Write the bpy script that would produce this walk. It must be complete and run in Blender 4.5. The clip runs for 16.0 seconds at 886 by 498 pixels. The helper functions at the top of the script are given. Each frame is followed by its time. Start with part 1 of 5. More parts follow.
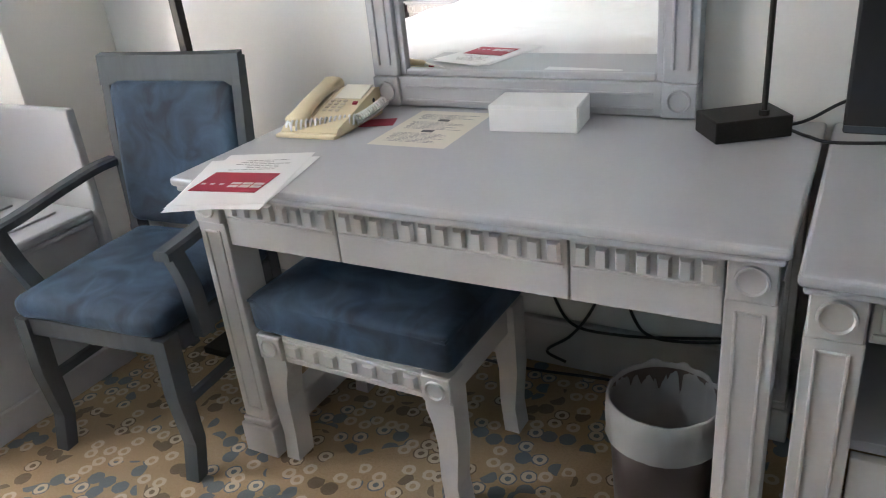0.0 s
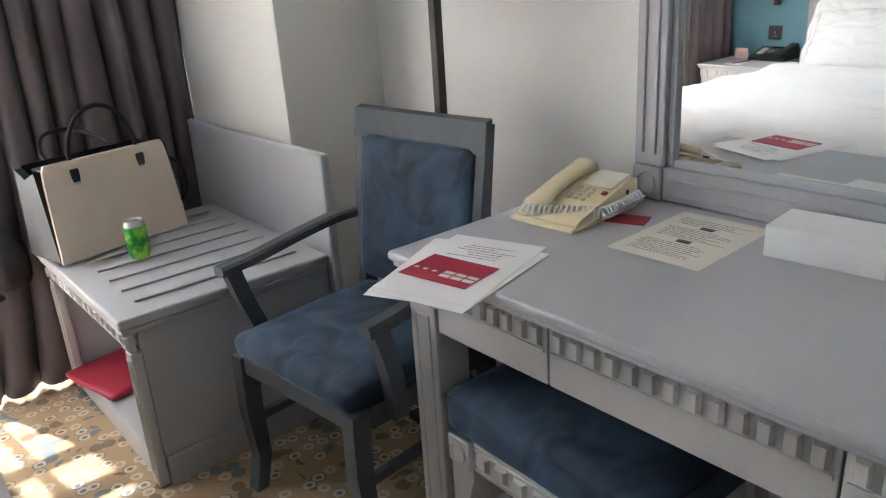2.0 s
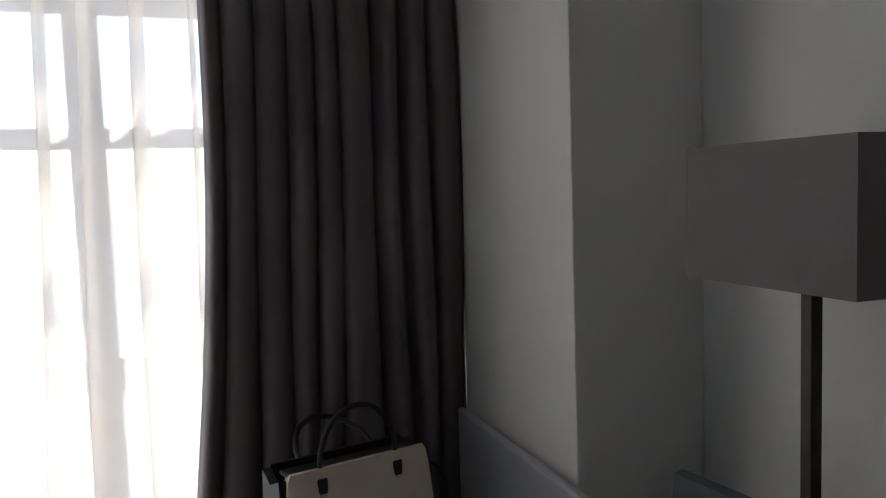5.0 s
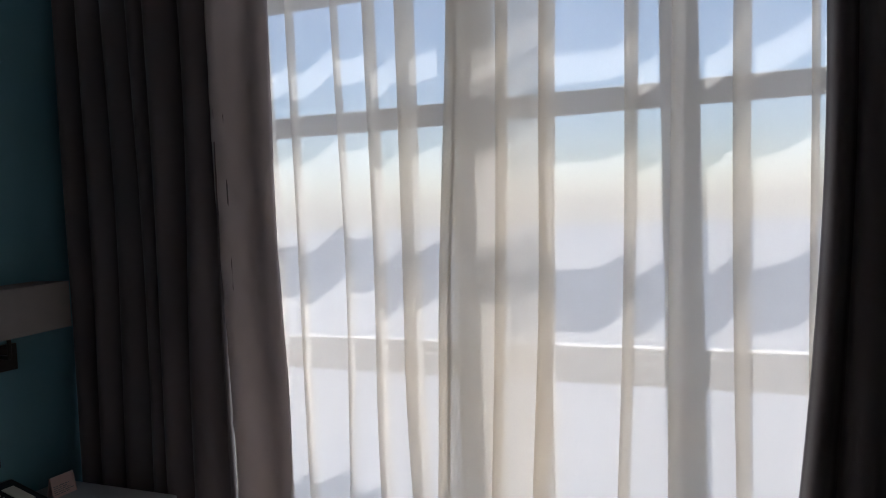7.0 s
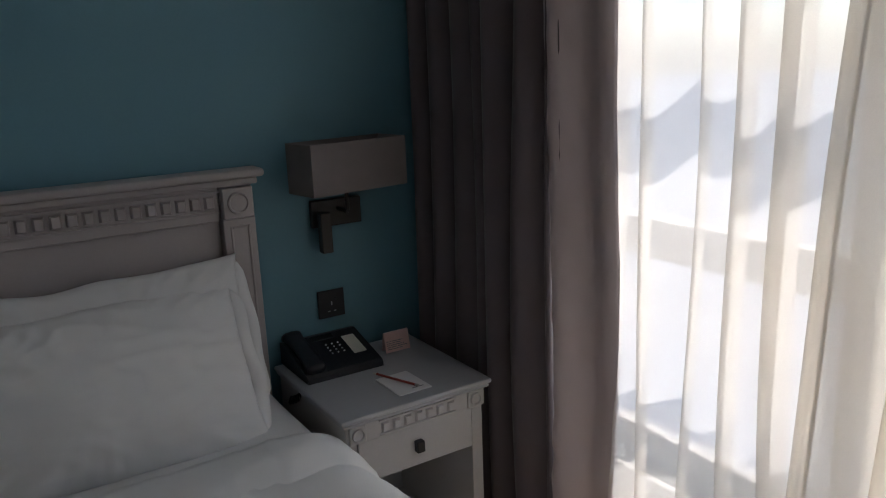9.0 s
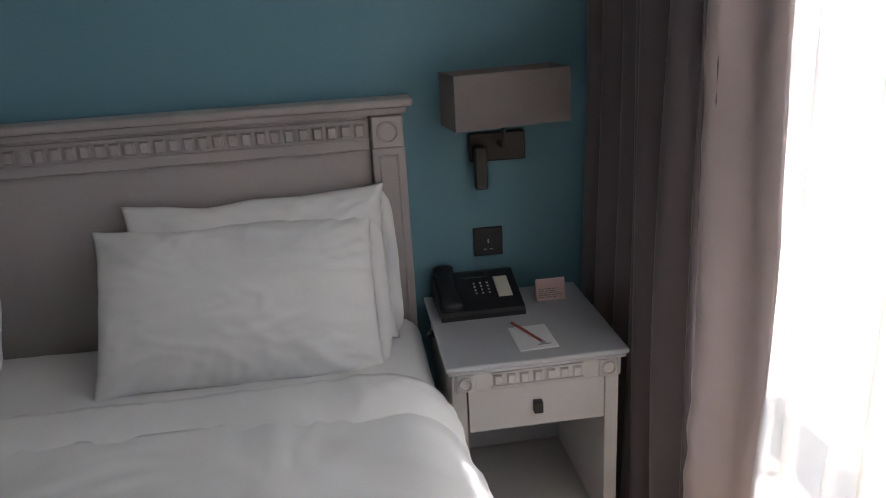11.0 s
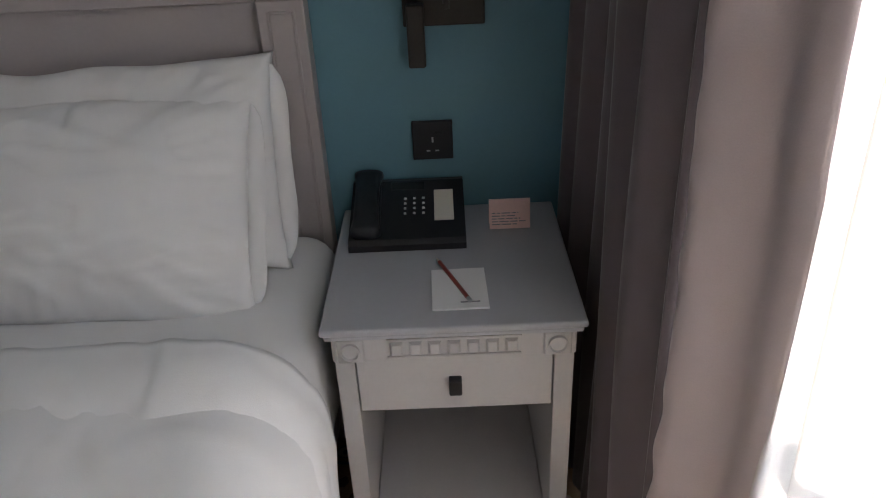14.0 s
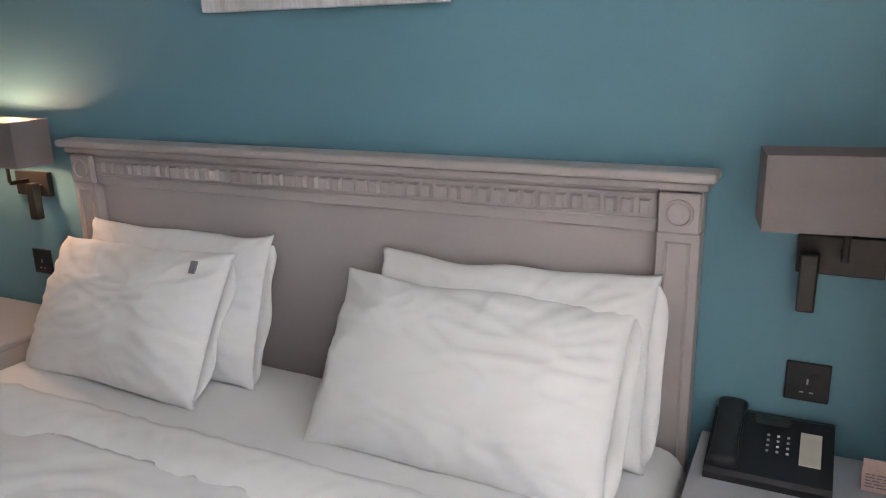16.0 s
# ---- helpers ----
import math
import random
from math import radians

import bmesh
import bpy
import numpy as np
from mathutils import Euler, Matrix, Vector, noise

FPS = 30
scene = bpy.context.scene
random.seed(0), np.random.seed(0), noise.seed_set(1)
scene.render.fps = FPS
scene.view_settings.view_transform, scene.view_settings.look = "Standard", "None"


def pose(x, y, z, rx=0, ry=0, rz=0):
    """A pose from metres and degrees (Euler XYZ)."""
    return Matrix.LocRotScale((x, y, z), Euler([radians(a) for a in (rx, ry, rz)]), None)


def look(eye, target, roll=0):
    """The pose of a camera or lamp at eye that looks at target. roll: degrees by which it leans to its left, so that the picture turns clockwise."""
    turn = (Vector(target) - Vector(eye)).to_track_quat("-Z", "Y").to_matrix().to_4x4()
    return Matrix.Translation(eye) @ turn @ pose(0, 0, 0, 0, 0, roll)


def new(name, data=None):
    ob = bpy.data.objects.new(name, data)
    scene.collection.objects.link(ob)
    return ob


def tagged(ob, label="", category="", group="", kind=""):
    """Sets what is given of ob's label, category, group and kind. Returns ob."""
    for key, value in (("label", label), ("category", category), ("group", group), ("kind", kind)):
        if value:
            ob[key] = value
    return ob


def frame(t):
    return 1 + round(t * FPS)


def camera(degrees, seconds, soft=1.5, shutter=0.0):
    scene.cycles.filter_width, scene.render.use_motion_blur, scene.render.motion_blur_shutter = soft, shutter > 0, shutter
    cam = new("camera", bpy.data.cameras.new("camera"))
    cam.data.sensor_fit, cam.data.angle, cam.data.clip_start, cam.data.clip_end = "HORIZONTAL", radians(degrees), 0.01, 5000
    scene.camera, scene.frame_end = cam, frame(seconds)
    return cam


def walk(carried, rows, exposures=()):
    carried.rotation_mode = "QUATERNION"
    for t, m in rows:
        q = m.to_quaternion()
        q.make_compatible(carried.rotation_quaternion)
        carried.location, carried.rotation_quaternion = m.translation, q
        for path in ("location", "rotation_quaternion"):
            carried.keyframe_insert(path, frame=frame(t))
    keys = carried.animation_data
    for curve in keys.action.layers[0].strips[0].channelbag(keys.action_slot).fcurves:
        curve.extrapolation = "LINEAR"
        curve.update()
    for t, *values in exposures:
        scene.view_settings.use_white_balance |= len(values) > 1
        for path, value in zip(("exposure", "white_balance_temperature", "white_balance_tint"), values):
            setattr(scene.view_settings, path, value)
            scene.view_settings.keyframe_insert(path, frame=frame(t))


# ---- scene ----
cam = camera(60.2, 16.0, soft=1.1)
EXPOSURES = [(0, 4.2, 5900, 10), (1, 4.05, 5900, 10), (2, 3.7, 5900, 10), (2.5, 2.95, 5900, 10), (3, 2.75, 5900, 10), (5.3, 1.35, 5750, 10), (6, 0.7, 5750, 10), (7, 0.3, 5650, 10), (8, 0.55, 5700, 10), (8.5, 0.55, 5750, 10), (10, 1.25, 5850, 11), (12.5, 1.9, 6000, 14), (13.5, 1.6, 6000, 13), (14.4, 1.6, 5900, 12), (15, 2.55, 6000, 13), (16, 2.8, 6000, 13)]
PATH = [
    (0, (0.997, -0.407, 1.302), (0.077, 1.153, 0.454), -5.9),
    (0.5, (1.035, -0.321, 1.309), (0.001, 1.173, 0.472), -5.0),
    (1, (1.022, -0.226, 1.332), (-0.17, 1.191, 0.577), -4.6),
    (1.5, (0.938, -0.173, 1.336), (-0.376, 1.159, 0.628), -4.2),
    (2, (0.889, -0.149, 1.334), (-0.565, 1.032, 0.633), -3.7),
    (2.5, (0.899, -0.095, 1.35), (-0.688, 0.961, 0.747), -2.0),
    (3, (0.931, 0.002, 1.412), (-0.727, 1.034, 0.984), -0.7),
    (5.3, (0.269, 0.151, 1.589), (-1.676, 0.613, 1.561), -2.0),
    (5.5, (0.231, 0.272, 1.604), (-1.757, 0.49, 1.625), -2.9),
    (6, (0.179, 0.199, 1.566), (-1.815, 0.106, 1.693), -2.7),
    (6.5, (0.027, 0.095, 1.489), (-1.934, -0.299, 1.535), -2.3),
    (7, (-0.12, 0.08, 1.468), (-1.959, -0.699, 1.358), -2.2),
    (7.5, (-0.311, 0.106, 1.466), (-1.929, -1.042, 1.218), -1.5),
    (8, (-0.408, 0.118, 1.462), (-1.808, -1.261, 1.09), -1.4),
    (8.5, (-0.602, 0.104, 1.48), (-1.78, -1.453, 1.048), -1.9),
    (9, (-0.727, 0.036, 1.484), (-1.763, -1.609, 1.011), -2.2),
    (9.5, (-0.868, 0.042, 1.48), (-1.701, -1.695, 0.945), -2.1),
    (10, (-0.966, 0.075, 1.504), (-1.596, -1.735, 0.935), -2.8),
    (12.5, (-1.587, -0.172, 1.464), (-1.492, -1.993, 0.643), -3.2),
    (13, (-1.609, -0.318, 1.422), (-1.574, -2.116, 0.547), -3.8),
    (13.5, (-1.62, -0.416, 1.415), (-1.632, -2.182, 0.475), -3.6),
    (14, (-1.65, -0.511, 1.382), (-1.632, -2.251, 0.396), -2.7),
    (14.5, (-1.702, -0.547, 1.395), (-1.472, -2.306, 0.472), -3.0),
    (15, (-1.663, -0.464, 1.452), (-1.191, -2.24, 0.663), -2.3),
    (15.5, (-1.619, -0.411, 1.487), (-0.923, -2.164, 0.822), -1.7),
    (16, (-1.596, -0.383, 1.502), (-0.739, -2.109, 0.967), -1.4),
]
walk(cam, [(t, look(eye, aim, roll)) for t, eye, aim, roll in PATH], EXPOSURES)

# ---------------- light ----------------
world = bpy.data.worlds.new("world")
scene.world = world
world.use_nodes = True
wn = world.node_tree
sky = wn.nodes.new("ShaderNodeTexSky")
sky.sky_type, sky.sun_disc = "NISHITA", False
sky.air_density, sky.dust_density, sky.ozone_density = 1.0, 1.2, 3.0
sky.sun_elevation, sky.sun_rotation = radians(62), radians(-90)
wn.nodes["Background"].inputs[1].default_value = 0.15
wn.links.new(sky.outputs[0], wn.nodes["Background"].inputs[0])
sun = new("sun", bpy.data.lights.new("sun", "SUN"))
sun.data.energy, sun.data.angle, sun.data.color = 3.2, radians(0.6), (1.0, 0.95, 0.88)
sun.matrix_world = look((-2.6, -0.75, 5.5), (-0.7, -0.55, 1.9))
# added area lamp, out of view under the window's head, brightens the room
head = new("window_fill_lamp", bpy.data.lights.new("window_fill_lamp", "AREA"))
head.data.shape, head.data.size, head.data.size_y, head.data.energy, head.data.color = "RECTANGLE", 2.1, 0.06, 3.0, (0.96, 0.98, 1.0)
head.matrix_world = look((-2.245, -0.5, 2.505), (-1.245, -0.5, 1.9))


# ---------------- materials ----------------
def principled(name):
    m = bpy.data.materials.new(name)
    m.use_nodes = True
    return m, m.node_tree, m.node_tree.nodes["Principled BSDF"]


def rgb(c):
    return (c[0], c[1], c[2], 1.0)


def paint(name, c, rough=0.5, scale=6.0, vary=0.08, grain=220.0, bump=0.03, metal=0.0, sheen=0.0, stretch=(1, 1, 1)):
    """A surface with soft blotches, fine grain and slight relief."""
    m, nt, b = principled(name)
    co = nt.nodes.new("ShaderNodeTexCoord")
    mp = nt.nodes.new("ShaderNodeMapping")
    mp.inputs["Scale"].default_value = stretch
    nt.links.new(co.outputs["Object"], mp.inputs[0])
    n1 = nt.nodes.new("ShaderNodeTexNoise")
    n1.inputs["Scale"].default_value, n1.inputs["Detail"].default_value = scale, 5
    n2 = nt.nodes.new("ShaderNodeTexNoise")
    n2.inputs["Scale"].default_value, n2.inputs["Detail"].default_value = grain, 3
    for n in (n1, n2):
        nt.links.new(mp.outputs[0], n.inputs["Vector"])
    mix = nt.nodes.new("ShaderNodeMix")
    mix.data_type = "FLOAT"
    mix.inputs[0].default_value = 0.35
    nt.links.new(n1.outputs["Fac"], mix.inputs[2])
    nt.links.new(n2.outputs["Fac"], mix.inputs[3])
    ramp = nt.nodes.new("ShaderNodeValToRGB")
    ramp.color_ramp.elements[0].position, ramp.color_ramp.elements[1].position = 0.3, 0.7
    ramp.color_ramp.elements[0].color = rgb([v * (1 - vary) for v in c])
    ramp.color_ramp.elements[1].color = rgb([min(1, v * (1 + vary)) for v in c])
    nt.links.new(mix.outputs[0], ramp.inputs[0])
    nt.links.new(ramp.outputs[0], b.inputs["Base Color"])
    rr = nt.nodes.new("ShaderNodeMapRange")
    rr.inputs["To Min"].default_value, rr.inputs["To Max"].default_value = max(0.02, rough - 0.04), min(1, rough + 0.04)
    nt.links.new(n1.outputs["Fac"], rr.inputs[0])
    nt.links.new(rr.outputs[0], b.inputs["Roughness"])
    b.inputs["Metallic"].default_value = metal
    if sheen:
        b.inputs["Sheen Weight"].default_value = sheen
        b.inputs["Sheen Roughness"].default_value = 0.4
    bp = nt.nodes.new("ShaderNodeBump")
    bp.inputs["Strength"].default_value, bp.inputs["Distance"].default_value = bump * 5, 0.002
    nt.links.new(n2.outputs["Fac"], bp.inputs["Height"])
    nt.links.new(bp.outputs[0], b.inputs["Normal"])
    return m


WALL = paint("wall_paint", (0.83, 0.815, 0.79), 0.75, 1.5, 0.03, 160, 0.03)
BLUE = paint("blue_wall_paint", (0.145, 0.30, 0.372), 0.55, 1.5, 0.05, 160, 0.03)
CEIL = paint("ceiling_paint", (0.88, 0.875, 0.865), 0.8, 1.5, 0.03)
GREY = paint("grey_lacquer", (0.44, 0.445, 0.475), 0.34, 3, 0.04, 90, 0.012)
GREYW = paint("grey_lacquer_carved", (0.52, 0.505, 0.505), 0.42, 5, 0.05, 120, 0.02)
HEAD = paint("taupe_lacquer", (0.43, 0.39, 0.383), 0.45, 3, 0.05, 120, 0.02)
CHAIRW = paint("charcoal_stained_wood", (0.07, 0.08, 0.092), 0.62, 8, 0.18, 60, 0.02, stretch=(1, 1, 0.15))
def linen():
    m = paint("white_linen", (0.84, 0.84, 0.84), 0.8, 5, 0.02, 500, 0.04)
    nt = m.node_tree
    b = nt.nodes["Principled BSDF"]
    co = nt.nodes.new("ShaderNodeTexCoord")
    n = nt.nodes.new("ShaderNodeTexNoise")
    n.noise_type = "RIDGED_MULTIFRACTAL"
    n.inputs["Scale"].default_value, n.inputs["Detail"].default_value, n.inputs["Distortion"].default_value = 7.0, 3.0, 1.6
    nt.links.new(co.outputs["Object"], n.inputs["Vector"])
    bp = nt.nodes.new("ShaderNodeBump")
    bp.inputs["Strength"].default_value, bp.inputs["Distance"].default_value = 0.1, 0.01
    nt.links.new(n.outputs["Fac"], bp.inputs["Height"])
    nt.links.new(b.inputs["Normal"].links[0].from_socket, bp.inputs["Normal"])
    nt.links.new(bp.outputs[0], b.inputs["Normal"])
    return m


LINEN = linen()
PLAIN = paint("white_cotton", (0.84, 0.84, 0.84), 0.8, 5, 0.02, 500, 0.04)
BLACK = paint("black_plastic", (0.018, 0.018, 0.022), 0.4, 12, 0.2, 300, 0.03)
BRONZE = paint("dark_bronze", (0.045, 0.04, 0.036), 0.42, 12, 0.25, 200, 0.03, metal=0.6)
SHADE = paint("taupe_shade_fabric", (0.21, 0.185, 0.183), 0.8, 14, 0.1, 500, 0.06)
CREAM = paint("ivory_plastic", (0.70, 0.60, 0.40), 0.38, 10, 0.05, 200, 0.01)
CREAMD = paint("ivory_plastic_keys", (0.62, 0.55, 0.42), 0.45, 10, 0.05)
PAPER = paint("white_paper", (0.80, 0.80, 0.81), 0.7, 6, 0.02)
PAPERC = paint("cream_paper", (0.74, 0.71, 0.62), 0.7, 6, 0.03)
RED = paint("crimson_print", (0.38, 0.02, 0.05), 0.5, 10, 0.08)
INK = paint("grey_ink", (0.25, 0.25, 0.27), 0.7)
BAGT = paint("beige_leather", (0.68, 0.58, 0.48), 0.5, 20, 0.05, 300, 0.05)
BAGB = paint("black_leather", (0.015, 0.015, 0.017), 0.38, 20, 0.3, 300, 0.06)
BIN = paint("brown_bin", (0.05, 0.036, 0.034), 0.35, 10, 0.15)
DARKC = paint("aubergine_curtain", (0.125, 0.1, 0.108), 0.7, 5, 0.1, 400, 0.06, sheen=0.25)
# blackout cloth's turned edge: window light is painted in as a paler mauve
LITEDGE = paint("mauve_lit_curtain_edge", (0.48, 0.405, 0.405), 0.55, 5, 0.06, 400, 0.05, sheen=0.2)
FRAMEW = paint("window_frame_paint", (0.42, 0.385, 0.345), 0.5, 4, 0.05)
HEM = paint("voile_hem", (0.36, 0.28, 0.2), 0.8, 20, 0.1, 400, 0.05)
STEEL = paint("brushed_steel", (0.5, 0.5, 0.5), 0.3, 20, 0.1, metal=1.0)
PINKC = paint("pink_card", (0.78, 0.55, 0.52), 0.6)
PENCIL = paint("red_pencil_lacquer", (0.33, 0.05, 0.035), 0.35, 30, 0.2)
ART = paint("canvas_print", (0.62, 0.62, 0.63), 0.7, 2.2, 0.35, 40, 0.04, stretch=(6, 1, 0.6))
OUT = paint("grey_roof_gravel", (0.3, 0.305, 0.315), 0.9, 0.3, 0.1, 12)
KEYW = paint("white_key_print", (0.7, 0.7, 0.7), 0.6)


def velvet():
    m, nt, b = principled("blue_velvet")
    co = nt.nodes.new("ShaderNodeTexCoord")
    n1 = nt.nodes.new("ShaderNodeTexNoise")
    n1.inputs["Scale"].default_value, n1.inputs["Detail"].default_value = 9, 8
    n1.inputs["Distortion"].default_value = 1.2
    nt.links.new(co.outputs["Object"], n1.inputs["Vector"])
    ramp = nt.nodes.new("ShaderNodeValToRGB")
    e = ramp.color_ramp.elements
    e[0].position, e[0].color = 0.36, (0.012, 0.022, 0.044, 1)
    e[1].position, e[1].color = 0.72, (0.045, 0.085, 0.145, 1)
    nt.links.new(n1.outputs["Fac"], ramp.inputs[0])
    nt.links.new(ramp.outputs[0], b.inputs["Base Color"])
    b.inputs["Roughness"].default_value = 0.75
    b.inputs["Sheen Weight"].default_value = 0.5
    b.inputs["Sheen Roughness"].default_value = 0.35
    b.inputs["Sheen Tint"].default_value = (0.35, 0.5, 0.72, 1)
    n2 = nt.nodes.new("ShaderNodeTexNoise")
    n2.inputs["Scale"].default_value = 500
    nt.links.new(co.outputs["Object"], n2.inputs["Vector"])
    bp = nt.nodes.new("ShaderNodeBump")
    bp.inputs["Strength"].default_value, bp.inputs["Distance"].default_value = 0.25, 0.002
    nt.links.new(n2.outputs["Fac"], bp.inputs["Height"])
    nt.links.new(bp.outputs[0], b.inputs["Normal"])
    return m


VELVET = velvet()


def carpet():
    """Tan pile with scattered beige rings, brown dots and slate-blue blossoms in clusters."""
    m, nt, b = principled("patterned_carpet")
    N, L = nt.nodes.new, nt.links.new
    co = N("ShaderNodeTexCoord")

    def noise_of(scale, detail=2):
        n = N("ShaderNodeTexNoise")
        n.inputs["Scale"].default_value, n.inputs["Detail"].default_value = scale, detail
        L(co.outputs["Object"], n.inputs["Vector"])
        return n.outputs["Fac"]

    def math_of(op, a, c):
        n = N("ShaderNodeMath")
        n.operation = op
        for i, v in enumerate((a, c)):
            if isinstance(v, (int, float)):
                n.inputs[i].default_value = v
            else:
                L(v, n.inputs[i])
        return n.outputs[0]

    def over(base, col, fac):
        n = N("ShaderNodeMix")
        n.data_type = "RGBA"
        L(fac, n.inputs[0])
        if isinstance(base, tuple):
            n.inputs[6].default_value = base
        else:
            L(base, n.inputs[6])
        n.inputs[7].default_value = col
        return n.outputs[2]

    vo = N("ShaderNodeTexVoronoi")
    vo.voronoi_dimensions, vo.feature = "2D", "F1"
    vo.inputs["Scale"].default_value, vo.inputs["Randomness"].default_value = 21.0, 0.55
    L(co.outputs["Object"], vo.inputs["Vector"])
    d = vo.outputs["Distance"]
    sep = N("ShaderNodeSeparateColor")
    L(vo.outputs["Color"], sep.inputs[0])
    cluster = noise_of(4.2, 1)
    edge = math_of("ADD", d, math_of("MULTIPLY", math_of("SUBTRACT", noise_of(90, 1), 0.5), 0.12))
    pile = N("ShaderNodeValToRGB")
    pile.color_ramp.elements[0].color, pile.color_ramp.elements[1].color = (0.27, 0.185, 0.095, 1), (0.43, 0.315, 0.185, 1)
    L(noise_of(160, 4), pile.inputs[0])
    disc = math_of("LESS_THAN", edge, 0.46)
    blue = math_of("MULTIPLY", disc, math_of("MULTIPLY", math_of("GREATER_THAN", cluster, 0.53), math_of("GREATER_THAN", sep.outputs[0], 0.3)))
    dark = math_of("MULTIPLY", disc, math_of("MULTIPLY", math_of("LESS_THAN", cluster, 0.47), math_of("GREATER_THAN", sep.outputs[1], 0.45)))
    ringz = math_of("MULTIPLY", math_of("LESS_THAN", edge, 0.38), math_of("GREATER_THAN", edge, 0.17))
    ring = math_of("MULTIPLY", ringz, math_of("GREATER_THAN", sep.outputs[2], 0.5))
    c = over(pile.outputs[0], (0.13, 0.15, 0.165, 1), blue)
    c = over(c, (0.15, 0.105, 0.06, 1), dark)
    c = over(c, (0.50, 0.42, 0.31, 1), ring)
    L(c, b.inputs["Base Color"])
    b.inputs["Roughness"].default_value = 0.95
    b.inputs["Sheen Weight"].default_value = 0.15
    bp = N("ShaderNodeBump")
    bp.inputs["Strength"].default_value, bp.inputs["Distance"].default_value = 0.6, 0.004
    L(noise_of(420, 3), bp.inputs["Height"])
    L(bp.outputs[0], b.inputs["Normal"])
    return m


CARPET = carpet()


def sheer():
    m, nt, b = principled("sheer_voile")
    out = nt.nodes["Material Output"]
    nt.nodes.remove(b)
    tr, tl, df = (nt.nodes.new("ShaderNodeBsdf" + k) for k in ("Transparent", "Translucent", "Diffuse"))
    tr.inputs[0].default_value = (1, 0.97, 0.92, 1)
    tl.inputs[0].default_value = (0.91, 0.85, 0.76, 1)
    df.inputs[0].default_value = (0.78, 0.72, 0.64, 1)
    m1, m2 = nt.nodes.new("ShaderNodeMixShader"), nt.nodes.new("ShaderNodeMixShader")
    m1.inputs[0].default_value = 0.25
    nt.links.new(tl.outputs[0], m1.inputs[1])
    nt.links.new(df.outputs[0], m1.inputs[2])
    co = nt.nodes.new("ShaderNodeTexCoord")
    n = nt.nodes.new("ShaderNodeTexNoise")
    n.inputs["Scale"].default_value = 700
    nt.links.new(co.outputs["Object"], n.inputs["Vector"])
    mr = nt.nodes.new("ShaderNodeMapRange")
    mr.inputs["To Min"].default_value, mr.inputs["To Max"].default_value = 0.54, 0.72
    nt.links.new(n.outputs["Fac"], mr.inputs[0])
    nt.links.new(mr.outputs[0], m2.inputs[0])
    nt.links.new(tr.outputs[0], m2.inputs[1])
    nt.links.new(m1.outputs[0], m2.inputs[2])
    nt.links.new(m2.outputs[0], out.inputs[0])
    return m


SHEER = sheer()


def glass(name, rough=0.0, tint=(1, 1, 1)):
    m, nt, b = principled(name)
    b.inputs["Base Color"].default_value = rgb(tint)
    b.inputs["Transmission Weight"].default_value = 1.0
    b.inputs["Roughness"].default_value = rough
    b.inputs["IOR"].default_value = 1.45
    return m


GLASS = glass("window_glass")


def mirror_mat():
    m, nt, b = principled("mirror_silver")
    b.inputs["Base Color"].default_value = (0.88, 0.89, 0.88, 1)
    b.inputs["Metallic"].default_value, b.inputs["Roughness"].default_value = 1.0, 0.015
    return m


MIRROR = mirror_mat()


def bag_film():
    m, nt, b = principled("bin_liner_film")
    out = nt.nodes["Material Output"]
    b.inputs["Base Color"].default_value = (0.7, 0.71, 0.72, 1)
    b.inputs["Roughness"].default_value = 0.3
    tr = nt.nodes.new("ShaderNodeBsdfTransparent")
    mx = nt.nodes.new("ShaderNodeMixShader")
    mx.inputs[0].default_value = 0.33
    nt.links.new(tr.outputs[0], mx.inputs[1])
    nt.links.new(b.outputs[0], mx.inputs[2])
    nt.links.new(mx.outputs[0], out.inputs[0])
    return m


FILM = bag_film()


def can_mat():
    m, nt, b = principled("green_can_print")
    co = nt.nodes.new("ShaderNodeTexCoord")
    n = nt.nodes.new("ShaderNodeTexNoise")
    n.inputs["Scale"].default_value, n.inputs["Detail"].default_value = 28, 2
    nt.links.new(co.outputs["Object"], n.inputs["Vector"])
    r = nt.nodes.new("ShaderNodeValToRGB")
    e = r.color_ramp.elements
    e[0].position, e[0].color = 0.42, (0.02, 0.30, 0.05, 1)
    e[1].position, e[1].color = 0.62, (0.36, 0.72, 0.08, 1)
    nt.links.new(n.outputs["Fac"], r.inputs[0])
    nt.links.new(r.outputs[0], b.inputs["Base Color"])
    b.inputs["Metallic"].default_value, b.inputs["Roughness"].default_value = 0.35, 0.3
    return m


CAN = can_mat()


def glow_mat():
    m, nt, b = principled("lit_bulb")
    b.inputs["Emission Color"].default_value = (1, 0.55, 0.28, 1)
    b.inputs["Emission Strength"].default_value = 40.0
    return m


BULB = glow_mat()


# ---------------- mesh helpers ----------------
def box(bm, a, b, bev=0.0, seg=2, m=None):
    """A box from corner a to corner b, its edges rounded by bev."""
    a, b = Vector(a), Vector(b)
    mt = Matrix.Translation((a + b) / 2) @ Matrix.Diagonal((*(b - a), 1))
    r = bmesh.ops.create_cube(bm, size=1, matrix=mt)
    vs = r["verts"]
    if bev:
        es = list({e for v in vs for e in v.link_edges})
        rb = bmesh.ops.bevel(bm, geom=es, offset=bev, segments=seg, affect="EDGES", profile=0.5)
        vs = list({v for f in rb["faces"] for v in f.verts} | {v for v in vs if v.is_valid})
    if m is not None:
        bmesh.ops.transform(bm, matrix=m, verts=vs)
    return bm


def boxm(a, b, bev=0.0, seg=2, m=None):
    return box(bmesh.new(), a, b, bev, seg, m)


